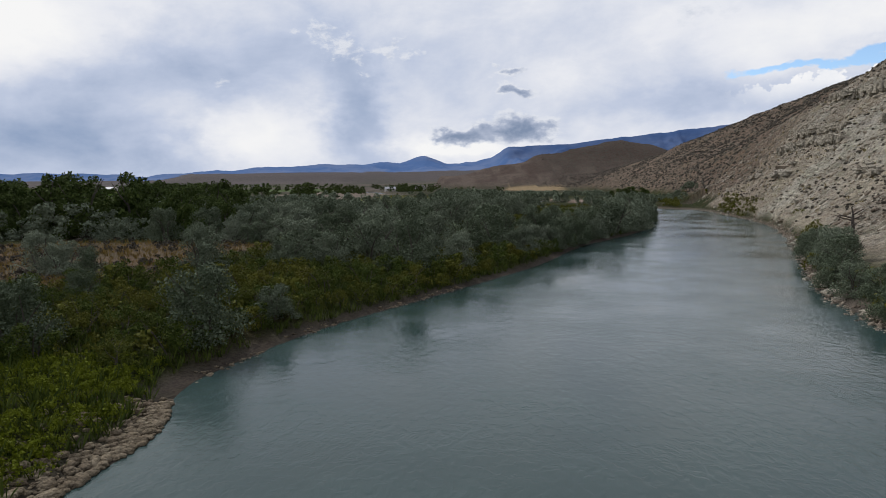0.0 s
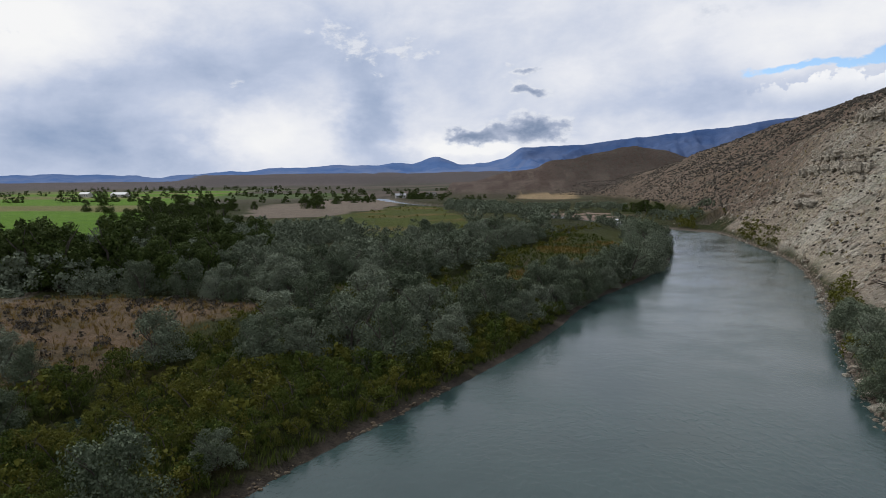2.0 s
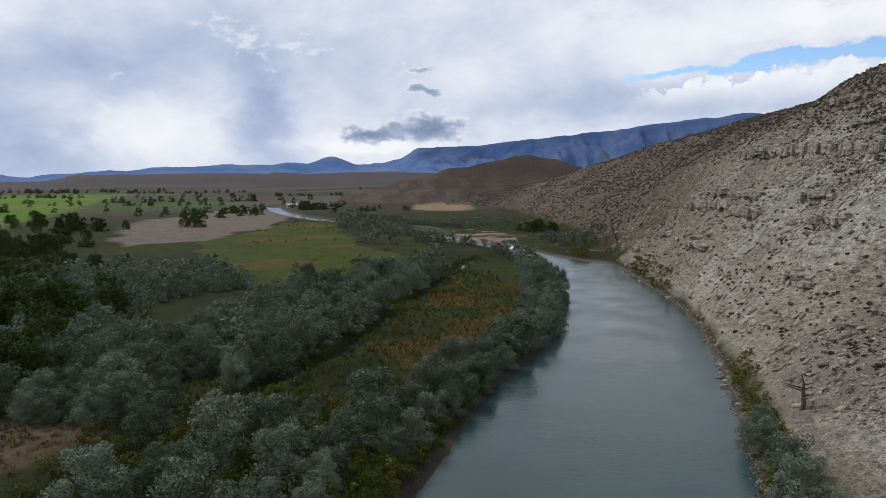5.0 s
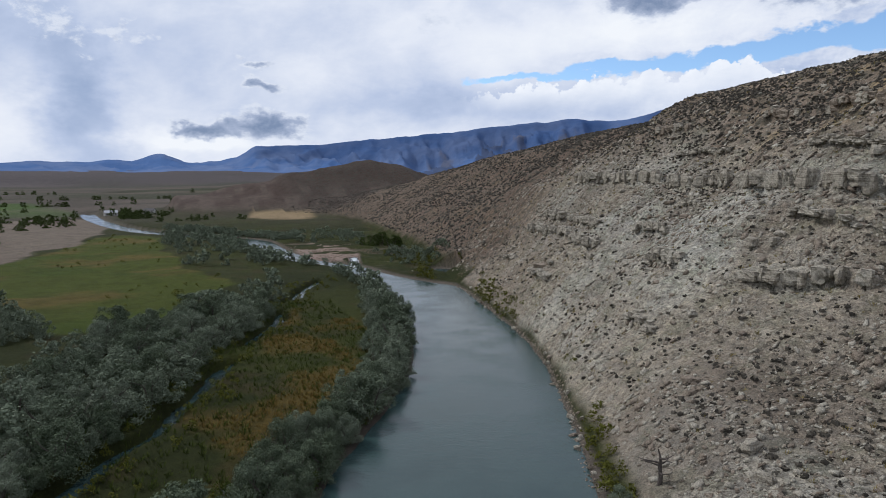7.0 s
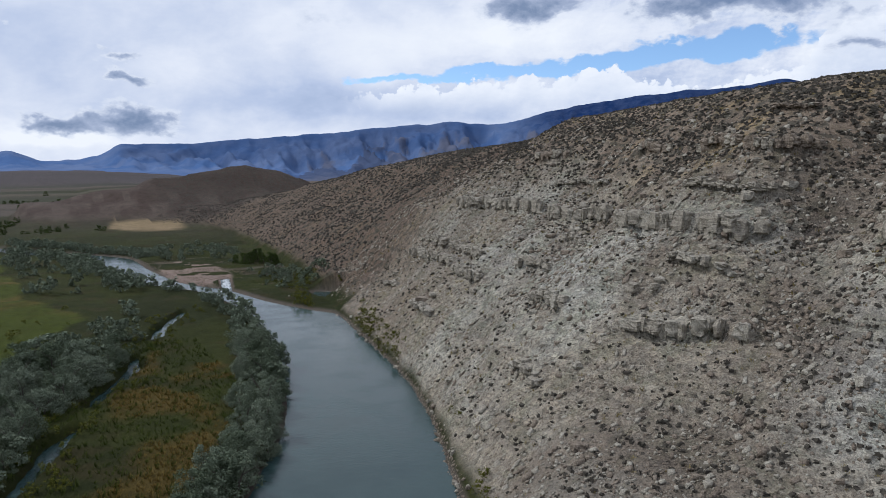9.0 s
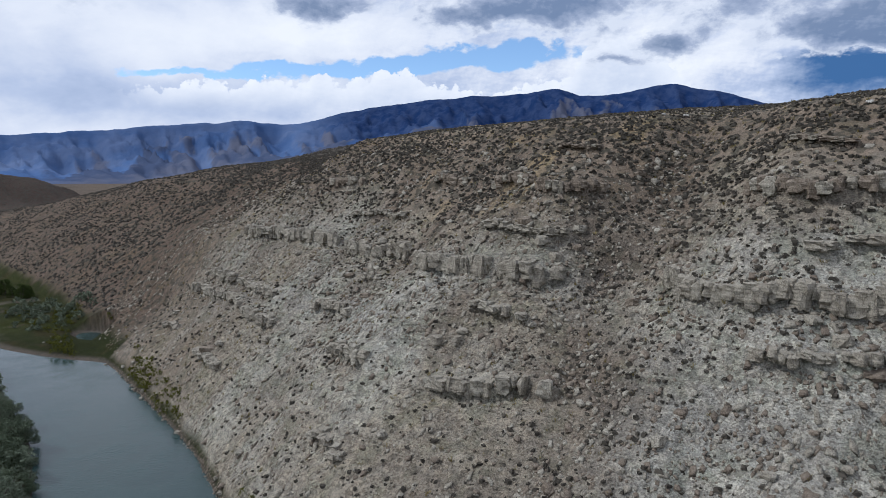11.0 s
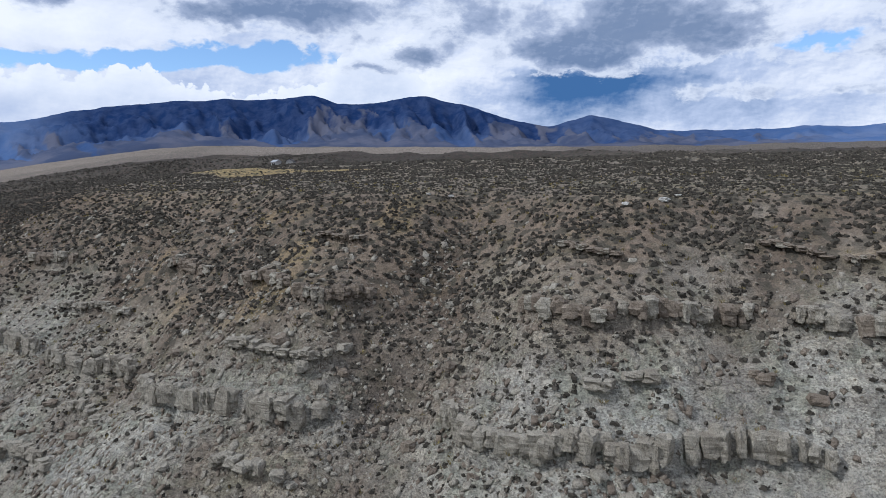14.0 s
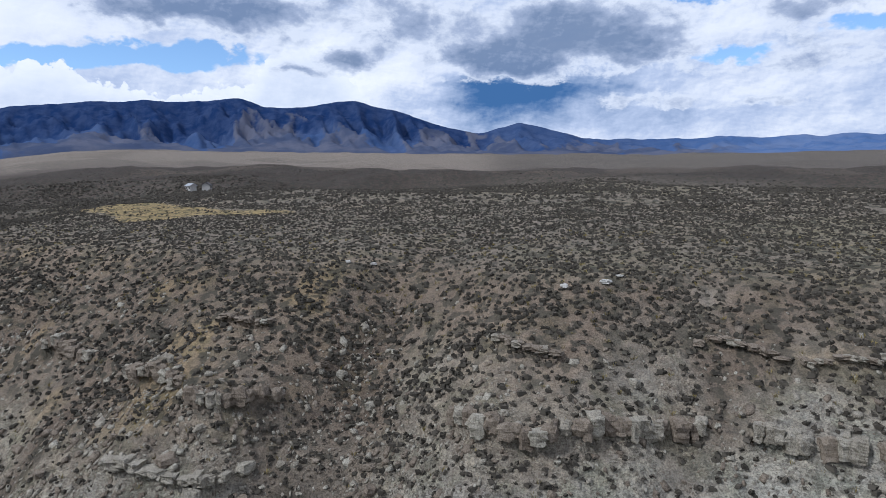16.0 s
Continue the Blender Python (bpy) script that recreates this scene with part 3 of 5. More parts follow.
def stone(name, c0, c1, c2):
    def build(g, b):
        info = g.add("ShaderNodeObjectInfo")
        geo = g.add("ShaderNodeNewGeometry")
        p = geo.outputs["Position"]
        n, m = g.noise(p, 1.3, 6, 0.65), g.noise(p, 9.0, 4, 0.65)
        s = g.add("ShaderNodeSeparateXYZ")
        g.put(s.inputs[0], p)
        bands = g.noise(g.xyz(g.math("MULTIPLY", s.outputs[0], 0.15), g.math("MULTIPLY", s.outputs[1], 0.15), g.math("MULTIPLY", s.outputs[2], 2.2)), 2.0, 4, 0.6)
        c = g.mix(g.step(n, 0.3, 0.7), c0, c1)
        c = g.mix(g.math("MULTIPLY", g.math("ADD", info.outputs["Random"], geo.outputs["Random Per Island"]), 0.45), c, c2)
        c = g.mix(g.step(bands, 0.5, 0.62, 0.0, 0.5), c, g.vmath("MULTIPLY", c, (0.66, 0.63, 0.6)))
        c = g.mix(g.step(m, 0.46, 0.64, 0.0, 0.7), c, g.vmath("MULTIPLY", c, (0.55, 0.54, 0.53)))
        crack = g.noise(g.vmath("MULTIPLY", p, (3.0, 3.0, 0.5)), 1.1, 4, 0.6, 0.6)
        c = g.mix(g.step(g.math("ABSOLUTE", g.math("SUBTRACT", crack, 0.5)), 0.035, 0.0, 0.0, 0.7), c, g.vmath("MULTIPLY", c, (0.35, 0.33, 0.31)))
        g.put(b.inputs["Base Color"], c)
        bump(g, b, g.math("ADD", n, g.math("ADD", g.math("MULTIPLY", m, 0.5), g.math("MULTIPLY", bands, 0.9))), 1.0, 0.3)
    return material(name, build, 0.92, 0.2)


M_SAND = stone("pale_sandstone", (0.36, 0.33, 0.265), (0.46, 0.43, 0.355), (0.29, 0.25, 0.195))
M_BROWN = stone("brown_sandstone", (0.26, 0.212, 0.16), (0.35, 0.295, 0.23), (0.17, 0.135, 0.105))
M_COBBLE = stone("river_cobble", (0.20, 0.155, 0.10), (0.38, 0.32, 0.225), (0.10, 0.075, 0.05))


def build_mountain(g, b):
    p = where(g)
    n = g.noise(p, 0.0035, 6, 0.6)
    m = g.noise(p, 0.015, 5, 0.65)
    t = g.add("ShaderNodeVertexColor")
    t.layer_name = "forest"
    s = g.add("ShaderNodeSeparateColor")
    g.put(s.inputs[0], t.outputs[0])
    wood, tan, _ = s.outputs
    # the blue of distant air is put into these base colours, slopes and woods alike
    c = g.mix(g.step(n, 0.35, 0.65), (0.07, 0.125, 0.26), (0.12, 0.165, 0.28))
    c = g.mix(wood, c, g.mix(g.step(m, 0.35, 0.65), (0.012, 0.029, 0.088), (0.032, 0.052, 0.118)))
    # foothills: tan land, its colour greyed and blued to stand for haze
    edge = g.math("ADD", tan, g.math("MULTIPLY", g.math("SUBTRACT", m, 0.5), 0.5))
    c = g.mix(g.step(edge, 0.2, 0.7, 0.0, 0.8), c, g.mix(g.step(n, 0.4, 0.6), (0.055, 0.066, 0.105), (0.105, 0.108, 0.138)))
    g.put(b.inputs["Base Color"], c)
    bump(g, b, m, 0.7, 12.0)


M_MOUNTAIN = material("haze_blue_mountain_forest", build_mountain, 1.0, 0.0)

# ---- ground, river, mountains ----
def sheet(name, xs, ys, zs, mat):
    """A grid mesh over the lines xs, ys with heights zs."""
    ny, nx = zs.shape
    X, Y = np.meshgrid(xs, ys)
    return grid_mesh(name, np.stack([X, Y, zs], -1), mat)


def grid_mesh(name, P, mat):
    ny, nx, _ = P.shape
    me = bpy.data.meshes.new(name)
    idx = np.arange(ny * nx).reshape(ny, nx)
    q = np.stack([idx[:-1, :-1], idx[:-1, 1:], idx[1:, 1:], idx[1:, :-1]], -1).reshape(-1, 4)
    me.vertices.add(ny * nx)
    me.vertices.foreach_set("co", P.reshape(-1).astype(np.float32))
    me.loops.add(q.size)
    me.loops.foreach_set("vertex_index", q.reshape(-1).astype(np.int32))
    me.polygons.add(len(q))
    me.polygons.foreach_set("loop_start", np.arange(0, q.size, 4, dtype=np.int32))
    me.polygons.foreach_set("use_smooth", np.ones(len(q), bool))
    me.update(calc_edges=True)
    me.materials.append(mat)
    return new(name, me)


def paint(ob, name, rgb):
    att = ob.data.color_attributes.new(name, "FLOAT_COLOR", "POINT")
    rgba = np.ones((rgb.reshape(-1, 3).shape[0], 4), np.float32)
    rgba[:, :3] = rgb.reshape(-1, 3)
    att.data.foreach_set("color", rgba.reshape(-1))


def blend(c, m, colour):
    return c * (1 - m[..., None]) + np.array(colour) * m[..., None]


def soft_poly(x, y, poly, wob):
    wx, wy = fbm(x, y, wob * 3, 3, 51) * wob, fbm(x, y, wob * 3, 3, 57) * wob
    out = 0.0
    for ox, oy in ((0, 0), (0.4, 0.2), (-0.4, 0.3), (0.1, -0.5)):
        out = out + inside_poly(x + wx + ox * wob * 0.3, y + wy + oy * wob * 0.3, poly).astype(float)
    return out / 4


def land_cover(x, y, z):
    """Colour of soil, rock and turf, and how much of it is bare rock."""
    xl, xr = curve(y, LEFT_Y, LEFT_X), curve(y, RIGHT_Y, RIGHT_X)
    _, _, a, d = far_land(x, y)
    west = x < (xl + xr) / 2
    n1, n2 = fbm(x, y, 25, 4, 61), fbm(x, y, 6, 4, 67)
    c = np.ones(x.shape + (3,)) * np.array((0.026, 0.031, 0.010))
    c = blend(c, smooth(-0.2, 0.5, n1), (0.036, 0.042, 0.011))
    c = blend(c, smooth(0.1, 0.5, n2) * 0.6, (0.045, 0.036, 0.016))
    # far valley: brown steppe with strips of hay
    steppe = smooth(330, 800, d)
    c = blend(c, steppe * smooth(-0.5, 0.3, fbm(x, y, 240, 3, 71) + 0.3), (0.072, 0.061, 0.050))
    strips = ((np.sin(x * 0.011 + y * 0.004 + 1.0) > 0.1) & (np.sin(y * 0.009 - x * 0.002) > -0.2)).astype(float)
    c = blend(c, strips * smooth(500, 800, d) * smooth(2300, 1800, d) * smooth(-4, -12, a) * 0.8, (0.05, 0.095, 0.016))
    streak = fbm(x * 0.25, y, 120, 4, 75)
    c = blend(c, smooth(450, 900, d) * smooth(0.05, 0.3, streak) * 0.55, (0.035, 0.045, 0.02))
    c = blend(c, smooth(450, 900, d) * smooth(-0.1, -0.35, streak) * 0.5, (0.12, 0.10, 0.082))
    # from 2 to 2.6 km out the colour goes over to a dull purple-brown
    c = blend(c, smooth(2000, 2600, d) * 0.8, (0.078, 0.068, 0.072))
    c = blend(c, soft_poly(x, y, MARSH, 6), (0.052, 0.065, 0.011))
    c = blend(c, soft_poly(x, y, MARSH, 6) * smooth(0.05, 0.45, n1) * 0.7, (0.105, 0.074, 0.024))
    c = blend(c, soft_poly(x, y, MARSH, 6) * smooth(0.1, 0.35, fbm(x * 0.5, y * 1.3, 16, 4, 69)) * 0.7, (0.042, 0.062, 0.010))
    c = blend(c, soft_poly(x, y, SEDGE, 3) * smooth(-0.1, 0.4, fbm(x, y, 13, 3, 165)), (0.085, 0.062, 0.018))
    c = blend(c, soft_poly(x, y, CLEARING, 5) * (0.7 + 0.3 * smooth(-0.3, 0.3, n2)), (0.12, 0.085, 0.054))
    c = blend(c, soft_poly(x, y, TAN_FIELD, 10), (0.15, 0.123, 0.098))
    c = blend(c, smooth(1.6, 0.7, seg_dist(x, y, TRACK)) * west, (0.17, 0.145, 0.11))
    hay = soft_poly(x, y, HAY_FIELD, 8)
    c = blend(c, hay, (0.08, 0.165, 0.012))
    band = smooth(0.35, 0.75, np.sin(y * 0.021 + x * 0.006) + 0.2 * n1)
    c = blend(c, hay * band * 0.8, (0.15, 0.125, 0.06))
    # mud and gravel along the waterlines and in the beds
    near = smooth(np.where(west, 0.5, 0.75), np.where(west, 0.15, 0.25), z) * (d < 900)
    c = blend(c, near * west * smooth(6, 3, xl - x), (0.062, 0.052, 0.043))
    c = blend(c, near * ~west, (0.105, 0.09, 0.074))
    bar = np.exp(-((x - 65) / 10.5) ** 2 - ((y - 322) / 33) ** 2)
    c = blend(c, smooth(0.2, 0.35, bar) * (z < 1.0), (0.25, 0.19, 0.16))
    # the bluff
    e = ~west
    rise = smooth(0.7, 2.4, z + n2 * 0.8) * e * np.where(y > 215, smooth(3.0, 7.0, z + n2 * 1.5), 1.0) * np.where(y > 420, smooth(80, 125, x), 1.0) * (1 - smooth(800, 1300, d) * smooth(24, 14, a))
    pale, tan = (0.43, 0.41, 0.34), (0.355, 0.318, 0.25)
    face = blend(np.ones(x.shape + (3,)) * np.array(tan), smooth(-0.1, 0.35, fbm(x, y, 14, 4, 73)), pale)
    grey = smooth(0.0, 0.3, fbm(x, y * 0.6, 30, 3, 79)) * smooth(40, 31, z) * smooth(16, 24, z)
    face = blend(face, grey * 0.8, (0.50, 0.495, 0.43))
    rust = np.maximum(0.75 * smooth(0.05, 0.4, fbm(x * 0.6, y, 18, 4, 83)), 0.6 * draw(x, y))
    face = blend(face, rust * 0.75, (0.20, 0.165, 0.13))
    apron = smooth(17, 10, z + n2 * 2) * smooth(104, 84, y + n1 * 6)
    face = blend(face, apron * 0.3, (0.15, 0.13, 0.105))
    top = smooth(41, 51, z + fbm(x, y, 20, 3, 89) * 8 + 10 * draw(x, y) + 4 * smooth(80, 130, y) - 6 * smooth(72, 40, y))
    north = smooth(165, 235, y + n1 * 30)
    top = np.maximum(top, north)
    soil = blend(np.ones(x.shape + (3,)) * np.array((0.235, 0.19, 0.145)), smooth(-0.1, 0.4, n1), (0.285, 0.228, 0.17))
    soil = blend(soil, smooth(0.15, 0.5, fbm(x, y, 11, 3, 97)) * 0.6, (0.36, 0.275, 0.155))
    soil = blend(soil, north * 0.85, (0.15, 0.112, 0.085))
    face = blend(face, smooth(82, 72, y + n1 * 5) * smooth(9, 15, z) * smooth(44, 36, z + n2 * 3) * 0.7, (0.50, 0.49, 0.425))
    face = blend(face, top, (0, 0, 0)) + soil * top[..., None]
    face = blend(face, draw(x, y) * smooth(58, 50, z) * (0.15 + 0.6 * smooth(12, 26, z)), (0.135, 0.107, 0.084))
    c = c * (1 - rise[..., None]) + face * rise[..., None]
    # plateau and the open steppe below the mountains
    plat = smooth(56, 60, z) * e * smooth(15, 25, a)
    c = blend(c, plat * 0.75, (0.27, 0.24, 0.195))
    c = blend(c, plat * smooth(0.1, 0.5, fbm(x, y, 60, 3, 101)) * 0.5, (0.28, 0.25, 0.165))
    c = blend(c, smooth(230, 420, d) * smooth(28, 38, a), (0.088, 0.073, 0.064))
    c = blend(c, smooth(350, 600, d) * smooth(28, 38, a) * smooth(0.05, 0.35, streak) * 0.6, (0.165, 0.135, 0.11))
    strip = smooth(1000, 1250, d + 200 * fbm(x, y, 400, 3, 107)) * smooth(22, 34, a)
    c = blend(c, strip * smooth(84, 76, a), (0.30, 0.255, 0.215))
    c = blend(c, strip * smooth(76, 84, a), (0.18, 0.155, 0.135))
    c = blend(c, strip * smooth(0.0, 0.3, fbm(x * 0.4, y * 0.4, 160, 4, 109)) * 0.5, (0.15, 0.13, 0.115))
    c = blend(c, soft_poly(x, y, STRAW, 4) * e, (0.40, 0.31, 0.16))
    kn = np.exp(-(((x - 140) / 170) ** 2 + ((y - 690) / 130) ** 2))
    c = blend(c, smooth(0.25, 0.5, kn) * e * smooth(3, 10, z), (0.072, 0.053, 0.044))
    c = blend(c, smooth(0.25, 0.5, kn) * e * smooth(4, 8, z) * smooth(0.1, 0.5, np.sin(z * 0.9 + n1)) * smooth(34, 22, z) * 0.45, (0.13, 0.105, 0.088))
    sand = np.exp(-((x - 80) / 30) ** 2 - ((y - 585) / 60) ** 2) * (z < 6)
    c = blend(c, smooth(0.4, 0.6, sand + n1 * 0.15), (0.24, 0.18, 0.105))
    rock = rise * (1 - top) * (1 - 0.6 * rust)
    return c, np.stack([rock, hay, rise * top], -1)


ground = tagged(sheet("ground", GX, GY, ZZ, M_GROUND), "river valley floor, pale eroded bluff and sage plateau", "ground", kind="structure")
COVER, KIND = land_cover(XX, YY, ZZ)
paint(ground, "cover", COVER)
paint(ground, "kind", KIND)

WX, WY = np.linspace(-140, 140, 15), np.linspace(-320, 760, 40)
river = tagged(sheet("water", WX, WY, np.zeros((40, 15)), M_WATER), "grey-green river with faint ripples and sky sheen", "river", kind="structure")

# the mountains stand on a ring far out, their crest as high as the skyline table says
MA = np.radians(np.linspace(-75, 185, 1300))
ME = np.interp(np.degrees(MA), CREST_A, CREST_E)
MT = np.linspace(0, 1, 60)
AA, TT = np.meshgrid(MA, MT)
DD = 3150 + TT * 1650
eye_z = np.interp(np.degrees(AA), [-30, 10, 35, 60], [22, 26, 44, 60])
n0, e0, a0, d0 = far_land(20 + DD * np.sin(AA), 40 + DD * np.cos(AA))
mixr = smooth(25, 48, np.degrees(AA))
FOOT_Z = n0 * (1 - mixr) + e0 * mixr - 14 - 70 * np.clip(1 - TT * 12, 0, 1)
peak_t = 0.72
ridge = np.abs(fbm(AA * 2600, TT * 900, 330, 5, 111))
spur = np.abs(fbm(AA * 2600 + TT * 200, TT * 260, 105, 5, 117))
crest = eye_z + (3150 + peak_t * 1650) * np.tan(np.radians(curve(np.degrees(AA), CREST_A, CREST_E) + 0.17 * fbm(AA * 2600, 0 * AA, 80, 4, 113)))
shape = np.where(TT < peak_t, (TT / peak_t) ** 1.25, 1 - 0.25 * (TT - peak_t) / (1 - peak_t))
valley = 1 - (0.8 * ridge + 1.0 * spur) * np.sin(np.clip(TT / peak_t, 0, 1) * math.pi) ** 0.8
MZ = FOOT_Z + np.maximum(crest - FOOT_Z, 5) * shape * valley
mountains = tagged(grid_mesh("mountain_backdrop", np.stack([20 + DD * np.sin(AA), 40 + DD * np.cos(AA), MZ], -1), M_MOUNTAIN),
                   "long forested mountain range on the horizon, blue distance haze in its colour", "mountains", kind="structure")
# masks for the haze-blue colours: dark woods, and paler foothills
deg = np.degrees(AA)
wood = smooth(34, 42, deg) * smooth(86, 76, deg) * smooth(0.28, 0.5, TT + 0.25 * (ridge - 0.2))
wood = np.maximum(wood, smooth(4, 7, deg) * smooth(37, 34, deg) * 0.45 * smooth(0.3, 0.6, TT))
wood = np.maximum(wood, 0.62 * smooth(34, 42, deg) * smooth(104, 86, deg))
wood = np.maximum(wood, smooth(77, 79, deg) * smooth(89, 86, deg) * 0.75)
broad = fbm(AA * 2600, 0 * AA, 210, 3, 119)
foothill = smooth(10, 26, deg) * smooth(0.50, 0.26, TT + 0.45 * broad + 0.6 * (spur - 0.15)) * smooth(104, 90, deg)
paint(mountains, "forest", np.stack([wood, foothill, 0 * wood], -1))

# ---- plants ----
rng = random.Random(7)


def part(name, bm, mat, parent, label=""):
    me = bpy.data.meshes.new(name)
    bm.to_mesh(me)
    bm.free()
    me.materials.append(mat)
    ob = new(name, me)
    ob.parent = parent
    return tagged(ob, label)


def quads_mesh(name, V, mat):
    """A mesh of loose quads, V: (n, 4, 3)."""
    me = bpy.data.meshes.new(name)
    n = len(V)
    me.vertices.add(n * 4)
    me.vertices.foreach_set("co", V.reshape(-1).astype(np.float32))
    me.loops.add(n * 4)
    me.loops.foreach_set("vertex_index", np.arange(n * 4, dtype=np.int32))
    me.polygons.add(n)
    me.polygons.foreach_set("loop_start", np.arange(0, n * 4, 4, dtype=np.int32))
    me.update(calc_edges=True)
    me.materials.append(mat)
    return me


def solid_mesh(name, V, F, mat):
    """Many copies of one small polyhedron: V (n, k, 3) corners, F quads over the k corners."""
    n, k, _ = V.shape
    f = (np.array(F)[None] + (np.arange(n) * k)[:, None, None]).reshape(-1, 4)
    me = bpy.data.meshes.new(name)
    me.vertices.add(n * k)
    me.vertices.foreach_set("co", V.reshape(-1).astype(np.float32))
    me.loops.add(f.size)
    me.loops.foreach_set("vertex_index", f.reshape(-1).astype(np.int32))
    me.polygons.add(len(f))
    me.polygons.foreach_set("loop_start", np.arange(0, f.size, 4, dtype=np.int32))
    me.update(calc_edges=True)
    me.materials.append(mat)
    return me


def unit(v):
    return v / np.maximum(np.linalg.norm(v, axis=-1, keepdims=True), 1e-9)


def leaf_quads(rs, centre, out, length, width):
    """Leaf sprays: small folded blades, most of them facing out of the clump, n of them."""
    n = len(centre)
    face = unit(out + rs.normal(0, 0.62, (n, 3)))
    along = unit(np.cross(face, rs.normal(0, 1, (n, 3))) + face * rs.uniform(-0.2, 0.7, (n, 1)))
    side = unit(np.cross(face, along))
    L, W = length[:, None], width[:, None]
    return np.stack([centre - along * L * 0.4, centre + side * W * 0.5, centre + along * L * 0.6, centre - side * W * 0.5], 1)


def crown_quads(rs, height, radius, clumps, leaves_each, leaf, base=0.15, spire=0.0, low=0.9):
    """Leaf sprays of a crown made of uneven clumps."""
    out = []
    for k in range(clumps):
        a = rs.rand() * 2 * math.pi
        t = rs.rand() ** low
        r = radius * (0.2 + 0.8 * math.sqrt(rs.rand())) * (1 - 0.5 * t - spire * t * 0.4)
        c = np.array((r * math.cos(a), r * math.sin(a), height * (base + (0.86 - base) * t)))
        size = radius * rs.uniform(0.24, 0.44) * (1 - 0.3 * t)
        d = unit(rs.normal(0, 1, (leaves_each, 3)) + np.array((0, 0, 0.35)))
        pos = c + d * (size * rs.uniform(0.3, 1.1, (leaves_each, 1)) ** 0.6) * np.array((1, 1, 0.9))
        pos[:, 2] = np.maximum(pos[:, 2], 0.03 * height)
        s = leaf * rs.uniform(0.6, 1.35, leaves_each)
        out.append(leaf_quads(rs, pos, d, s, s * rs.uniform(0.4, 0.72, leaves_each)))
    return np.concatenate(out)


def limb(bm, a, b, r0, r1, sides=6):
    a, b = Vector(a), Vector(b)
    turn = (b - a).to_track_quat("Z", "Y").to_matrix()
    rings = []
    for p, r in ((a, r0), (a.lerp(b, 0.5) + Vector((0.06, -0.04, 0)) * (b - a).length, (r0 + r1) / 2), (b, r1)):
        rings.append([bm.verts.new(p + turn @ Vector((r * math.cos(2 * math.pi * k / sides), r * math.sin(2 * math.pi * k / sides), 0))) for k in range(sides)])
    for q, w in zip(rings[:-1], rings[1:]):
        for k in range(sides):
            bm.faces.new((q[k], q[(k + 1) % sides], w[(k + 1) % sides], w[k]))
    bm.faces.new(rings[-1])


def make_tree(name, label, seed, height, radius, clumps, leaves_each, leaf, mat, stems=3, base=0.15, spire=0.0, low=0.9):
    rs = np.random.RandomState(seed)
    tree = tagged(new(name), label, "tree" if height > 3.4 else "shrub")
    bm = bmesh.new()
    for k in range(stems):
        a = 2 * math.pi * (k + rs.rand() * 0.6) / stems
        lean = radius * rs.uniform(0.15, 0.45) * (stems > 1)
        mid = (lean * math.cos(a), lean * math.sin(a), height * rs.uniform(0.35, 0.5))
        limb(bm, (0.08 * math.cos(a), 0.08 * math.sin(a), -0.4), mid, 0.028 * height, 0.016 * height, 5)
        for j in range(2):
            b = a + rs.uniform(-1.2, 1.2)
            limb(bm, mid, (mid[0] + radius * 0.5 * math.cos(b), mid[1] + radius * 0.5 * math.sin(b), height * rs.uniform(0.6, 0.85)), 0.013 * height, 0.004 * height, 4)
    part("trunk", bm, M_BARK, tree)
    crown = new("crown", quads_mesh("crown", crown_quads(rs, height, radius, clumps, leaves_each, leaf, base, spire, low), mat))
    crown.parent = tree
    return tree


class Stand:
    """Grown specimens of one plant: the first ones set are things, the rest join a thicket."""

    def __init__(self, protos, group, limit, light_quads, far_quads=None):
        self.protos, self.group, self.limit, self.light, self.far = protos, group, limit, light_quads, far_quads or light_quads
        self.fresh, self.count, self.rest = list(protos), 0, []

    def plant(self, x, y, size):
        z = float(ground_z(x, y)) - 0.08
        wide = size * rng.uniform(0.9, 1.12)
        turn = rng.uniform(0, 360)
        if self.count >= self.limit:
            a = radians(turn)
            kinds = self.light if y < 195 else self.far
            q = kinds[rng.randrange(len(kinds))]
            c, s = math.cos(a) * wide, math.sin(a) * wide
            self.rest.append(np.stack([q[..., 0] * c - q[..., 1] * s + x, q[..., 0] * s + q[..., 1] * c + y, q[..., 2] * size + z], -1))
            return
        m = pose(x, y, z, rng.uniform(-4, 4), rng.uniform(-4, 4), turn) @ Matrix.Diagonal((wide, wide, size, 1))
        if self.fresh:
            ob = self.fresh.pop()
            ob.matrix_basis = m
        else:
            ob = copy_thing(self.protos[rng.randrange(len(self.protos))], Matrix.Identity(4))
            ob.matrix_basis = m
        tagged(ob, group=self.group)
        self.count += 1

    def close(self, name, label, mat):
        if self.rest:
            tagged(new(name, quads_mesh(name, np.concatenate(self.rest), mat)), label, "thicket", kind="stuff")


def lights(seed, n, *args, **kw):
    return [crown_quads(np.random.RandomState(seed + k), *args, **kw) for k in range(n)]


OLIVE_TEXT = "silver-green wild olive tree with a dense rounded crown"
FINE_OLIVES = Stand([make_tree("olive_tree", OLIVE_TEXT, 100 + k, 4.4, 2.4, 38 + 3 * (k % 3), 210, 0.165, M_OLIVE, 3, 0.02, low=1.2) for k in range(4)],
                    "wild olives along the river", 125, [])
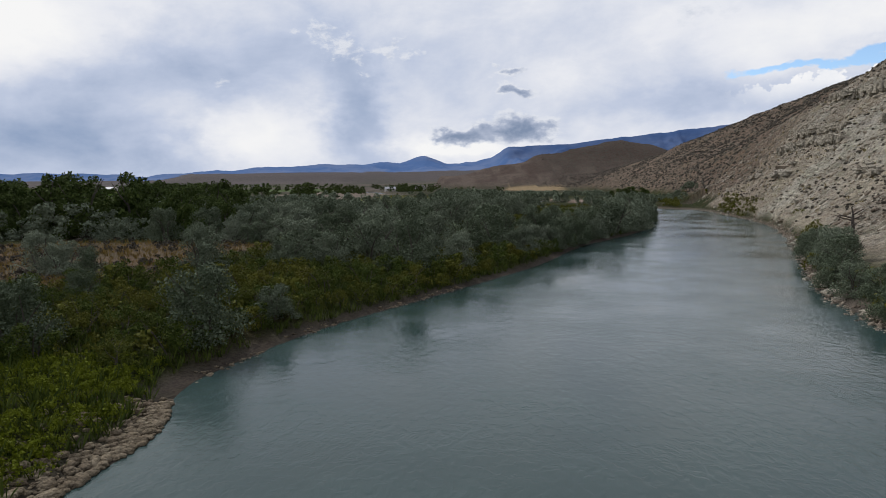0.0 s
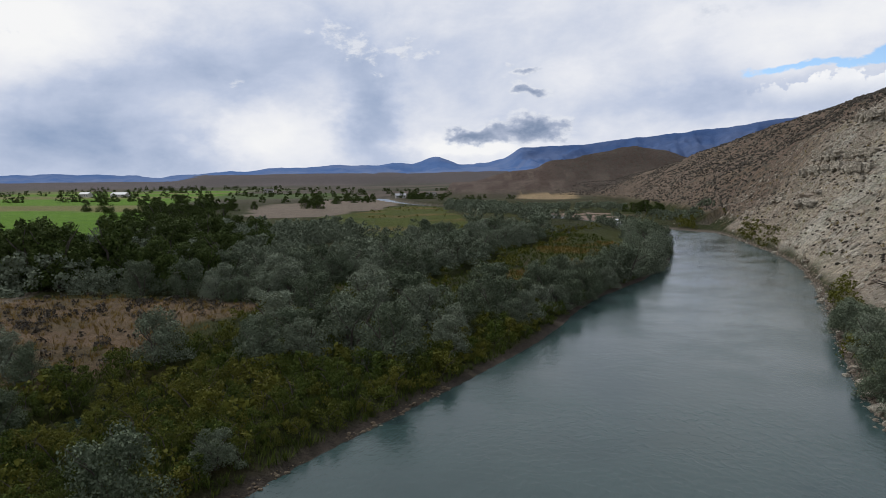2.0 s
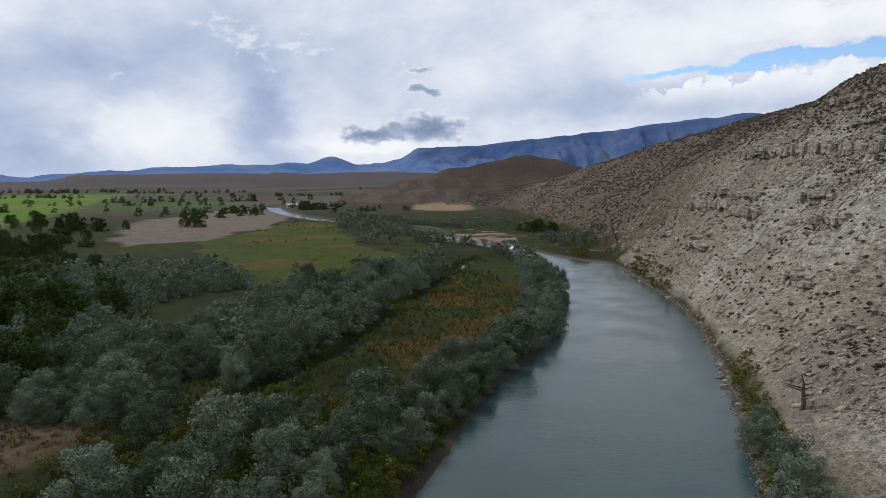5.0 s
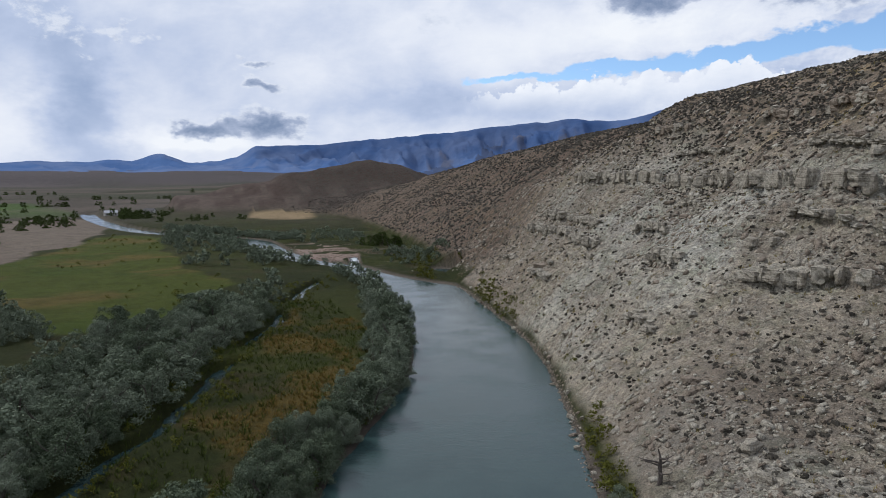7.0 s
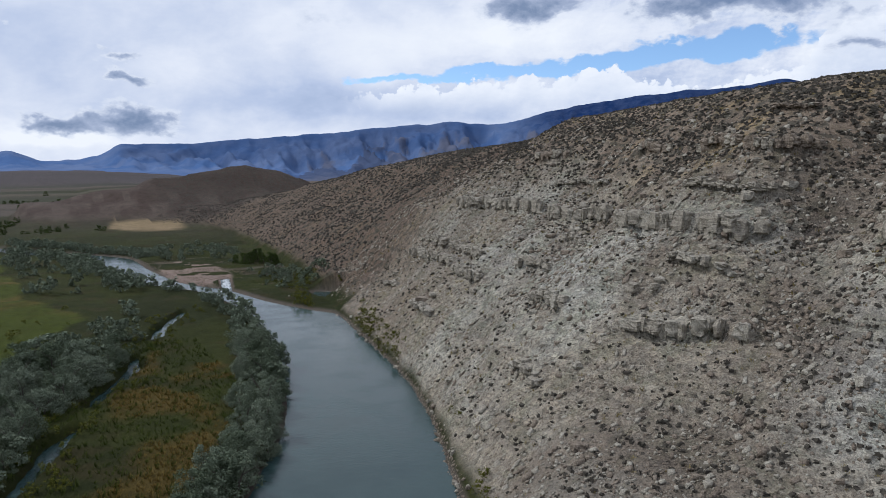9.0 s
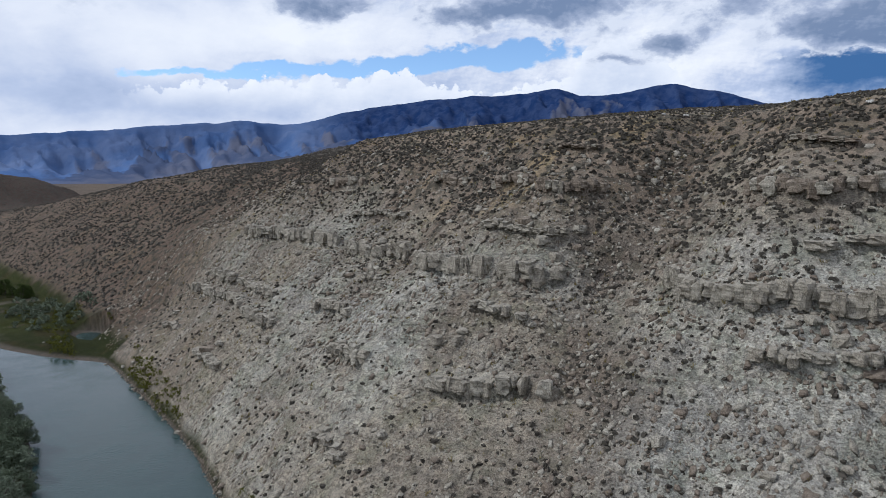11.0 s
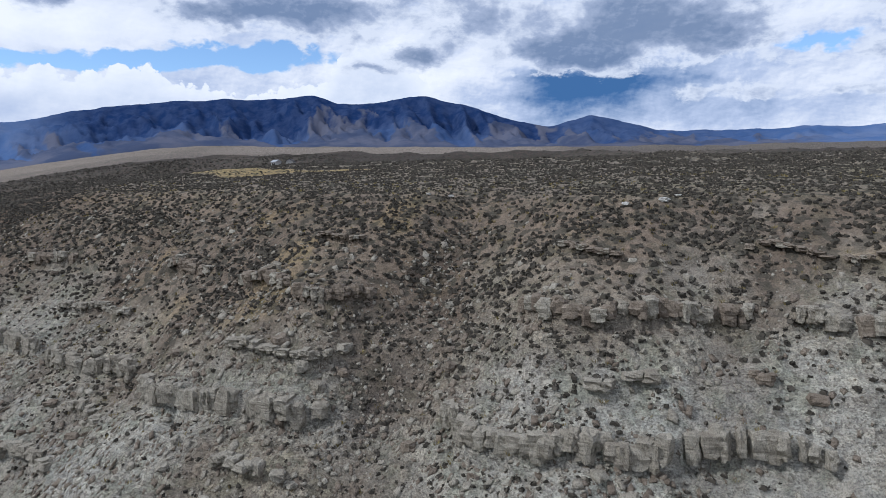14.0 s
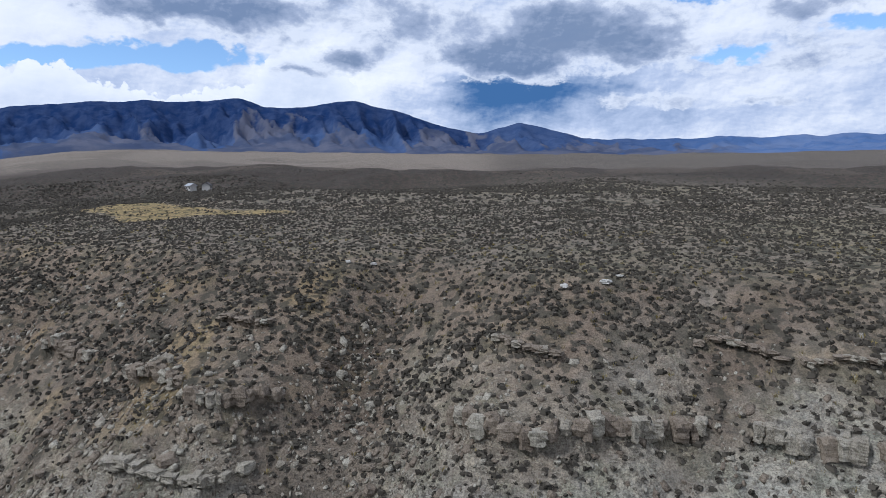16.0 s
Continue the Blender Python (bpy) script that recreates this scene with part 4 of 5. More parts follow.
OLIVES = Stand([make_tree("olive_tree", OLIVE_TEXT, 110 + k, 4.4, 2.4, 28 + 3 * (k % 3), 170, 0.20, M_OLIVE, 2, 0.02, low=1.2) for k in range(7)],
               "wild olives along the river", 165, lights(150, 4, 4.4, 2.4, 15, 64, 0.34, base=0.02, low=1.2), lights(160, 3, 4.4, 2.4, 12, 18, 0.72, base=0.02, low=1.2))
COTTONS = Stand([make_tree("cottonwood_tree", "tall dark green cottonwood with a broad ragged crown", 200 + k, 10.5, 4.3, 40, 110, 0.46, M_COTTON, 1 + k % 2, 0.03, 0.25 * (k % 2), low=1.1) for k in range(6)],
                "cottonwood groves in the valley", 110, lights(250, 3, 9.0, 4.4, 17, 24, 1.15, base=0.0, low=1.3))
WILLOWS = Stand([make_tree("willow_shrub", "low yellow-green willow shrub on the river bank", 300 + k, 1.9, 1.45, 15, 70, 0.16, M_WILLOW, 2, 0.03) for k in range(6)],
                "willow shrubs on the river banks", 285, lights(350, 4, 1.9, 1.45, 8, 16, 0.36, base=0.03))
FINE_WILLOWS = Stand([make_tree("willow_shrub", "low yellow-green willow shrub on the river bank", 320 + k, 2.1, 1.3, 14, 130, 0.105, M_WILLOW, 2, 0.03) for k in range(6)],
                     "willow shrubs on the river banks", 110, [])
cells = {}


def clear(x, y, gap):
    i, j = int(x // 6), int(y // 6)
    for u in (-1, 0, 1):
        for v in (-1, 0, 1):
            for px, py, g in cells.get((i + u, j + v), ()):
                if (x - px) ** 2 + (y - py) ** 2 < (gap + g) ** 2:
                    return False
    cells.setdefault((i, j), []).append((x, y, gap))
    return True


def west_of_bank(x, y):
    return float(curve(y, LEFT_Y, LEFT_X)) - x


def dry(x, y):
    return float(ground_z(x, y)) > 0.3


def by_pool(x, y):
    """On the open gravel shore round the still pool."""
    return bool(inside_poly(x, y, [(80, 198), (86, 200), (95, 232), (101, 262), (92, 262), (84, 240), (80, 224)]))


def slough_gap(x, y):
    return float(seg_dist(np.array(x), np.array(y), SLOUGH))


def inside_strip(x, y):
    """East of the slough."""
    sx = float(np.interp(y, [p[1] for p in SLOUGH], [p[0] for p in SLOUGH]))
    return x > sx - 2.5


# trees that stand out singly
for x, y, s in [(-14.0, 38.3, 1.12), (-11.2, 43.5, 0.6), (-21.8, 33.2, 1.0), (-24, 29, 0.85), (-26, 38, 0.9), (-37.6, 62, 1.0), (-35, 60.5, 0.8), (-26.9, 48.8, 0.6), (32.6, 52.0, 0.72), (31.6, 46.4, 0.8), (33.8, 56.5, 0.7), (42.6, 76.0, 0.9), (44.6, 80.0, 0.8), (29.6, 43.2, 0.6), (-3.0, 83.0, 1.35), (2.5, 80, 1.15), (-8, 76.5, 1.1), (6.5, 85.5, 1.0), (8.2, 79, 0.8),
                (1.5, 73, 0.9), (-2.5, 70, 0.8), (-16, 74, 1.15), (-31, 58, 0.75), (-15.0, 87, 1.1), (41.6, 70.5, 0.95), (39.2, 66.0, 1.0), (36.5, 60.5, 1.0), (43.5, 76, 0.7)]:
    if clear(x, y, 1.0 * s):
        FINE_OLIVES.plant(x, y, s)

# olive thickets of the flood plain, the nearer stretch first
for lo, hi, reach, tries in ((60, 190, 62, 6500), (190, 440, 70, 2600)):
    for k in range(tries):
        y = rng.uniform(lo, hi)
        xl = float(curve(y, LEFT_Y, LEFT_X))
        x = xl - rng.uniform(1.5, reach)
        w = xl - x
        if slough_gap(x, y) < 2.1 or not dry(x, y) or any(inside_poly(x, y, p) for p in (MARSH, SEDGE, CLEARING, TAN_FIELD, HAY_FIELD)):
            continue
        n = float(fbm(x, y, 24, 3, 131))
        keep = 0.95 if w < 12 and y > 88 else (0.9 if n > 0.04 else 0.03)
        if y > 90 and inside_strip(x, y) and w > 9 + 3 * n:
            continue
        if y < 88:
            keep = 0.06 if w < 26 else keep * 0.5
        if y > 235:
            keep *= 0.55 if w > 3 and w < 16 else 0.12
        if rng.random() > keep:
            continue
        s = 0.65 + 0.85 * rng.random() ** 1.4
        if clear(x, y, 1.28 * s):
            (FINE_OLIVES if y < 112 and FINE_OLIVES.count < 125 else OLIVES).plant(x, y, s)
# cottonwood groves: centre, spread, number, size
GROVES = [(-62, 112, 14, 9, 26, 0.95), (-80, 126, 12, 8, 12, 0.85), (-40, 106, 10, 5, 12, 0.75), (-52, 138, 16, 10, 18, 0.9), (-108, 255, 12, 36, 18, 0.95), (-70, 200, 12, 18, 10, 0.75),
          (97, 338, 7, 8, 9, 0.6), (-150, 400, 60, 30, 20, 0.9), (-95, 560, 40, 30, 20, 0.8), (-40, 640, 30, 20, 34, 0.8), (-25, 605, 24, 18, 20, 0.75), (-100, 500, 30, 30, 18, 0.6), (20, 560, 30, 16, 14, 0.5)]
FAR_GROVES = [(-330, 620, 120, 14, 22, 0.9), (-620, 900, 200, 20, 30, 1.0), (-180, 900, 160, 16, 34, 0.9), (-420, 1500, 260, 20, 40, 1.0), (-60, 1150, 160, 14, 30, 0.8), (-700, 1700, 250, 20, 40, 1.2), (-250, 760, 160, 8, 40, 0.6), (-500, 1150, 240, 10, 50, 0.8), (60, 900, 70, 12, 24, 0.6)]
for gx, gy, sx, sy, n, size in GROVES + FAR_GROVES:
    for k in range(n):
        x, y = rng.gauss(gx, sx * 0.6), rng.gauss(gy, sy * 0.6)
        s = size * rng.uniform(0.6, 1.15)
        if (west_of_bank(x, y) > 4 or x > float(curve(y, RIGHT_Y, RIGHT_X)) + 5) and clear(x, y, 1.5 * s):
            COTTONS.plant(x, y, s)
for k in range(3600):
    y = rng.uniform(98, 225)
    x = float(curve(y, LEFT_Y, LEFT_X)) - rng.uniform(58, 130)
    if not dry(x, y) or slough_gap(x, y) < 3 or any(inside_poly(x, y, p) for p in (MARSH, CLEARING, TAN_FIELD, HAY_FIELD)):
        continue
    if float(fbm(x, y, 22, 3, 137)) > 0.02 and rng.random() < 0.8:
        s = 0.65 + 0.85 * rng.random() ** 1.4
        if clear(x, y, 1.25 * s):
            OLIVES.plant(x, y, s)
# olives on the flat east of the riffle
for k in range(60):
    x, y = rng.gauss(92, 8), rng.gauss(285, 18)
    if x > 80 and not by_pool(x, y) and ground_z(x, y) < 7 and dry(x, y) and clear(x, y, 1.1):
        OLIVES.plant(x, y, rng.uniform(0.6, 1.0))
for k in range(120):
    x, y = rng.uniform(10, 100), rng.gauss(395, 14)
    if (x > float(curve(y, RIGHT_Y, RIGHT_X)) + 2) and dry(x, y) and clear(x, y, 1.1):
        OLIVES.plant(x, y, rng.uniform(0.7, 1.1))
for k in range(260):
    y = rng.uniform(385, 480)
    x = float(curve(y, RIGHT_Y, RIGHT_X)) + 2.5 + abs(rng.gauss(0, 5))
    if dry(x, y) and clear(x, y, 1.0):
        OLIVES.plant(x, y, rng.uniform(0.6, 1.1))
OLIVES.close("olive_thicket", "distant grey-green olive thicket along the channel", M_OLIVE)

COTTONS.close("tree_line", "distant dark line of cottonwoods between fields", M_COTTON)

# willow shrubs: the near bank, both sides of the slough, the foot of the bluff
for k in range(2600):
    y = rng.uniform(24, 100)
    x = float(curve(y, LEFT_Y, LEFT_X)) - (2.6 if y < 48 else 1.8) - 26 * rng.random() ** 1.2
    if not dry(x, y) or inside_poly(x, y, CLEARING) or inside_poly(x, y, SEDGE) or slough_gap(x, y) < 1.4 or (y < 31.5 and x > -20):
        continue
    s = rng.uniform(0.45, 1.25)
    if clear(x, y, 0.7 * s):
        (FINE_WILLOWS if y < 58 and FINE_WILLOWS.count < 110 else WILLOWS).plant(x, y, s)
for k in range(800):
    y = rng.uniform(40, 212)
    xr = float(curve(y, RIGHT_Y, RIGHT_X))
    x = xr + rng.uniform(0.3, 4.0)
    n = float(vnoise(0.0, y, 11.0, 141))
    if by_pool(x, y) or ground_z(x, y) > 4.5 or not dry(x, y) or (y > 52 and rng.random() > smooth(0.3, 0.5, n)):
        continue
    s = rng.uniform(0.45, 0.95)
    if clear(x, y, 0.6 * s):
        WILLOWS.plant(x, y, s)
for k in range(260):
    x, y = rng.uniform(84, 100), rng.uniform(185, 300)
    if dry(x, y) and not by_pool(x, y) and ground_z(x, y) < 5 and rng.random() < 0.75 and clear(x, y, 0.7):
        WILLOWS.plant(x, y, rng.uniform(0.6, 1.15))
for k in range(420):
    x, y = rng.uniform(78, 106), rng.uniform(188, 245)
    if dry(x, y) and not by_pool(x, y) and ground_z(x, y) < 4.5 and clear(x, y, 0.75):
        WILLOWS.plant(x, y, rng.uniform(0.7, 1.3))
for k in range(700):
    i = rng.randrange(len(SLOUGH) - 1)
    (ax, ay), (bx, by), t = SLOUGH[i], SLOUGH[i + 1], rng.random()
    x, y = ax + (bx - ax) * t + rng.gauss(0, 3), ay + (by - ay) * t + rng.gauss(0, 2)
    if slough_gap(x, y) > 1.2 and dry(x, y) and clear(x, y, 0.6):
        WILLOWS.plant(x, y, rng.uniform(0.35, 0.8))
for k in range(420):
    x, y = rng.uniform(-60, 22), rng.uniform(178, 440)
    if inside_poly(x, y, MARSH) and float(fbm(x, y, 30, 3, 171)) > 0.12 and clear(x, y, 0.9):
        WILLOWS.plant(x, y, rng.uniform(0.35, 0.9))
WILLOWS.close("willow_thicket", "low green willow scrub beside the slough", M_WILLOW)


def scatter(rs, n, x0, x1, y0, y1):
    return rs.uniform(x0, x1, n), rs.uniform(y0, y1, n)


def spread_quads(rs, protos, x, y, size, sink=0.05):
    """Copies of quad clumps at many places, turned and scaled at random."""
    out = []
    z = ground_z(x, y) - sink
    pick = rs.randint(0, len(protos), len(x))
    for k, q in enumerate(protos):
        m = pick == k
        a = rs.uniform(0, 2 * math.pi, m.sum())
        c, s = (np.cos(a) * size[m])[:, None, None], (np.sin(a) * size[m])[:, None, None]
        X = q[None, ..., 0] * c - q[None, ..., 1] * s + x[m][:, None, None]
        Y = q[None, ..., 0] * s + q[None, ..., 1] * c + y[m][:, None, None]
        Z = q[None, ..., 2] * size[m][:, None, None] + z[m][:, None, None]
        out.append(np.stack([X, Y, Z], -1).reshape(-1, 4, 3))
    return np.concatenate(out)


def tuft(rs, blades, tall, lean, width):
    """A tuft of grass: narrow blades that lean out."""
    a = rs.uniform(0, 2 * math.pi, blades)
    r = rs.uniform(0, 0.22, blades)
    foot = np.stack([r * np.cos(a), r * np.sin(a), 0 * r - 0.05], -1)
    tip = foot + np.stack([np.cos(a) * lean * rs.uniform(0.3, 1.2, blades), np.sin(a) * lean * rs.uniform(0.3, 1.2, blades), tall * rs.uniform(0.6, 1.1, blades)], -1)
    side = np.stack([-np.sin(a), np.cos(a), 0 * a], -1) * width
    mid = foot * 0.45 + tip * 0.55 + np.array((0, 0, tall * 0.1))
    return np.stack([foot - side * 0.6, foot + side * 0.6, mid + side * 0.7, tip], 1)


# sagebrush over slope and plateau
rs = np.random.RandomState(21)
def dome(seed, sides, rings, wide, tall, rough):
    """A ragged dome of twigs: rings of facets of uneven reach."""
    r = np.random.RandomState(seed)
    pts = np.zeros((rings + 1, sides, 3))
    for i in range(rings + 1):
        e = i / rings * 1.45
        a = 2 * math.pi * (np.arange(sides) + r.uniform(-0.3, 0.3, sides)) / sides
        k = r.uniform(1 - rough, 1 + rough, sides)
        pts[i] = np.stack([wide * math.cos(e) * np.cos(a) * k, wide * math.cos(e) * np.sin(a) * k, tall * math.sin(e) * k], -1)
    nxt = np.roll(pts, -1, 1)
    return np.stack([pts[:-1], nxt[:-1], nxt[1:], pts[1:]], 2).reshape(-1, 4, 3)


bush = [np.concatenate([dome(400 + k, 4, 2, 0.5, 0.44, 0.36), crown_quads(np.random.RandomState(400 + k), 0.6, 0.56, 2, 2, 0.4, base=0.12)]) for k in range(8)]
leafy = [crown_quads(np.random.RandomState(430 + k), 0.6, 0.6, 6, 12, 0.2, base=0.05) for k in range(5)]
small = [dome(420 + k, 4, 2, 0.6, 0.55, 0.3) for k in range(5)]
x, y = scatter(rs, 84000, 56, 215, 2, 245)
z, sl = ground_z(x, y), slope_at(x, y)
n = fbm(x, y, 13, 3, 151)
keep = smooth(2, 5, z) * (0.27 + 0.65 * smooth(26, 44, z + n * 12)) * (0.45 + 0.9 * smooth(-0.35, 0.45, n)) * smooth(1.6, 1.1, sl) * (1 - 0.3 * smooth(57, 61, z))
keep = np.maximum(keep, smooth(2, 5, z) * 0.55 * smooth(22, 12, z) * smooth(106, 88, y))
keep = np.maximum(keep, 0.95 * draw(x, y) * smooth(10, 20, z))
keep *= 1 - 0.85 * inside_poly(x, y, STRAW)
keep = np.where(z > 53, keep * smooth(60, 53, z) + (1.05 + 0.35 * n) * smooth(53, 60, z), keep) * (1 - 0.9 * inside_poly(x, y, STRAW))
m = rs.rand(len(x)) < keep * 0.66
xc, yc = scatter(rs, 1500, -62, -20, 50, 98)
mc = inside_poly(xc, yc, CLEARING) & (rs.rand(len(xc)) < 0.15 + 0.8 * smooth(0.0, 0.3, fbm(xc, yc, 12, 3, 167)))
tagged(new("sagebrush", quads_mesh("sagebrush", np.concatenate([spread_quads(rs, bush, x[m], y[m], (0.30 + 0.24 * smooth(32, 46, z[m]) - 0.16 * smooth(53, 60, z[m])) + (0.62 - 0.2 * smooth(53, 60, z[m])) * rs.rand(m.sum()) ** 1.8), spread_quads(rs, leafy, xc[mc], yc[mc], rs.uniform(0.6, 1.5, mc.sum()))]), M_SAGE)), "dark grey-green sagebrush dotted over the slope", "shrubs", kind="stuff")
x1, y1 = scatter(rs, 34000, 140, 360, -60, 310)
x2, y2 = scatter(rs, 16000, 100, 800, -180, 800)
x, y = np.concatenate([x1, x2]), np.concatenate([y1, y2])
z = ground_z(x, y)
x3, y3 = scatter(rs, 26000, 92, 300, 205, 620)
x, y = np.concatenate([x, x3]), np.concatenate([y, y3])
z = ground_z(x, y)
far = ((x > 215) | (y > 245)) & ~inside_poly(x, y, STRAW)
m = far & (z > 5) & (rs.rand(len(x)) < 0.95 * (0.35 + smooth(-0.3, 0.4, fbm(x, y, 30, 3, 155))))
tagged(new("far_sagebrush", quads_mesh("far_sagebrush", spread_quads(rs, small, x[m], y[m], rs.uniform(0.55, 1.25, m.sum())), M_SAGE)), "distant sagebrush steppe on the plateau", "shrubs", kind="stuff")
x, y = scatter(rs, 4200, 56, 170, 5, 230)
z = ground_z(x, y)
m = (z > 4) & (rs.rand(len(x)) < 0.25 + 0.5 * smooth(0.0, 0.4, fbm(x, y, 10, 2, 157)))
straw = [tuft(np.random.RandomState(440 + k), 12, 0.42, 0.28, 0.05) for k in range(4)]
tagged(new("bunch_grass", quads_mesh("bunch_grass", spread_quads(rs, straw, x[m], y[m], rs.uniform(0.7, 1.5, m.sum())), M_RABBIT)), "straw-coloured bunch grass between the sagebrush", "grass", kind="stuff")

# grass and sedge of the flood plain
blades = [tuft(np.random.RandomState(460 + k), 9, 0.75, 0.35, 0.045) for k in range(5)]
x, y = scatter(rs, 52000, -62, 42, 18, 200)
w = curve(y, LEFT_Y, LEFT_X) - x
z = ground_z(x, y)
sedge = inside_poly(x, y, SEDGE)
clearing = inside_poly(x, y, CLEARING)
green = (z > 0.22) & (w > 1.1) & (w < 48) & ~sedge & ~clearing
m = (green | (sedge & (rs.rand(len(x)) < 0.6) & (z > 0.35))) & (rs.rand(len(x)) < np.where(y < 70, 0.95, 0.45))
tagged(new("meadow_grass", quads_mesh("meadow_grass", spread_quads(rs, blades, x[m], y[m], rs.uniform(0.5, 1.3, m.sum())), M_REED)), "rank green grass on the river bank", "grass", kind="stuff")
patchy = fbm(x, y, 13, 3, 165)
m = ((sedge & (patchy > 0.06 + 0.3 * rs.rand(len(x)))) | (clearing & (rs.rand(len(x)) < 0.35))) & (z > 0.3)
tagged(new("dry_sedge", quads_mesh("dry_sedge", spread_quads(rs, blades, x[m], y[m], rs.uniform(0.5, 1.0, m.sum())), M_OCHRE)), "ochre dry sedge in the clearings", "grass", kind="stuff")

# lush herbs behind the cobbles
herb = [crown_quads(np.random.RandomState(480 + k), 0.5, 0.6, 7, 26, 0.095, base=0.03) for k in range(5)]
x, y = scatter(rs, 1100, -30, -11, 18.5, 33)
w = curve(y, LEFT_Y, LEFT_X) - x
m = (w > 1.5 + 0.9 * rs.rand(len(x))) & (w < 13)
tagged(new("bank_herbs", quads_mesh("bank_herbs", spread_quads(rs, herb, x[m], y[m], rs.uniform(0.5, 1.2, m.sum())), M_HERB)), "bright green herbs on the bank behind the cobbles", "plants", kind="stuff")

# ---- rocks ----
BOX = [(0, 1, 2, 3), (7, 6, 5, 4), (0, 4, 5, 1), (1, 5, 6, 2), (2, 6, 7, 3), (3, 7, 4, 0)]


def slabs(rs, x, y, size, flat):
    """Broken angular stones lying on the ground, eight uneven corners each."""
    n = len(x)
    c = np.array([(-1, -1, -1), (-1, 1, -1), (1, 1, -1), (1, -1, -1), (-1, -1, 1), (-1, 1, 1), (1, 1, 1), (1, -1, 1)], float)
    V = c[None] * np.stack([rs.uniform(0.5, 1.0, n), rs.uniform(0.35, 0.8, n), flat * rs.uniform(0.6, 1.3, n)], -1)[:, None, :]
    V = V * rs.uniform(0.55, 1.05, (n, 8, 3))
    V[:, 4:, :2] *= rs.uniform(0.6, 0.95, (n, 1, 1))
    tx, ty, a = rs.normal(0, 0.25, n), rs.normal(0, 0.25, n), rs.uniform(0, 2 * math.pi, n)
    V[..., 2] += V[..., 0] * tx[:, None] + V[..., 1] * ty[:, None]
    ca, sa = np.cos(a)[:, None], np.sin(a)[:, None]
    X, Y = V[..., 0] * ca - V[..., 1] * sa, V[..., 0] * sa + V[..., 1] * ca
    e = 0.8
    gx, gy = (ground_z(x + e, y) - ground_z(x - e, y)) / (2 * e), (ground_z(x, y + e) - ground_z(x, y - e)) / (2 * e)
    Z = V[..., 2] * size[:, None] + (ground_z(x, y) + 0.1 * size)[:, None] + X * size[:, None] * np.clip(gx, -1, 1)[:, None] * 0.7 + Y * size[:, None] * np.clip(gy, -1, 1)[:, None] * 0.7
    return np.stack([X * size[:, None] + x[:, None], Y * size[:, None] + y[:, None], Z], -1)


rs = np.random.RandomState(33)
x, y = scatter(rs, 120000, 50, 150, 12, 250)
z = ground_z(x, y)
n = fbm(x, y * 0.8, 15, 3, 161)
keep = smooth(1, 4, z) * np.maximum(0.2 + 0.6 * smooth(0.0, 0.4, n), 1.0 * draw(x, y)) * smooth(56, 44, z)
m = rs.rand(len(x)) < keep * 0.75
size = 0.13 + 0.26 * rs.rand(m.sum()) ** 2 + 0.6 * rs.rand(m.sum()) ** 8
brown = rs.rand(m.sum()) < 0.5
for nm, mt, sel, text in (("rubble", M_SAND, ~brown, "pale broken sandstone rubble on the slope"), ("brown_rubble", M_BROWN, brown, "brown weathered sandstone rubble on the slope")):
    tagged(new(nm, solid_mesh(nm, slabs(rs, x[m][sel], y[m][sel], size[sel], 0.32), BOX, mt)), text, "rocks", kind="stuff")


def rock_mesh(name, seed, dims, mat, cuts=(2, 2, 2), square=0.5, rough=0.12, layered=0.0):
    """A weathered stone: a box of facets, its corners worn round, its faces uneven, its beds stepped."""
    r = random.Random(seed)
    bm = bmesh.new()
    nodes = {}

    def node(i, j, k):
        if (i, j, k) not in nodes:
            v = Vector((2 * i / cuts[0] - 1, 2 * j / cuts[1] - 1, 2 * k / cuts[2] - 1))
            ball = v.normalized() * 1.12
            v = v * square + ball * (1 - square)
            v *= 1 + r.uniform(-rough, rough)
            v.x *= steps[k]
            v.y *= steps[k]
            nodes[i, j, k] = bm.verts.new((v.x * dims[0], v.y * dims[1], v.z * dims[2]))
        return nodes[i, j, k]

    steps = [1 + layered * r.uniform(-1, 0.4) for k in range(cuts[2] + 1)]
    a, b, c = cuts
    for i in range(a):
        for j in range(b):
            bm.faces.new((node(i, j, 0), node(i, j + 1, 0), node(i + 1, j + 1, 0), node(i + 1, j, 0)))
            bm.faces.new((node(i, j, c), node(i + 1, j, c), node(i + 1, j + 1, c), node(i, j + 1, c)))
        for k in range(c):
            bm.faces.new((node(i, 0, k), node(i + 1, 0, k), node(i + 1, 0, k + 1), node(i, 0, k + 1)))
            bm.faces.new((node(i, b, k), node(i, b, k + 1), node(i + 1, b, k + 1), node(i + 1, b, k)))
    for j in range(b):
        for k in range(c):
            bm.faces.new((node(0, j, k), node(0, j, k + 1), node(0, j + 1, k + 1), node(0, j + 1, k)))
            bm.faces.new((node(a, j, k), node(a, j + 1, k), node(a, j + 1, k + 1), node(a, j, k + 1)))
    me = bpy.data.meshes.new(name)
    bm.to_mesh(me)
    bm.free()
    me.materials.append(mat)
    return me


# hard beds that stand out of the slope, block by block
BLOCKS = [rock_mesh("sandstone_block", 500 + k, (1.0, 1.0, 1.0), M_SAND, (3, 3, 4), 0.72, 0.17, 0.16) for k in range(8)]
BLOCKS_B = [rock_mesh("sandstone_block", 520 + k, (1.0, 1.0, 1.0), M_BROWN, (3, 3, 4), 0.72, 0.17, 0.2) for k in range(4)]
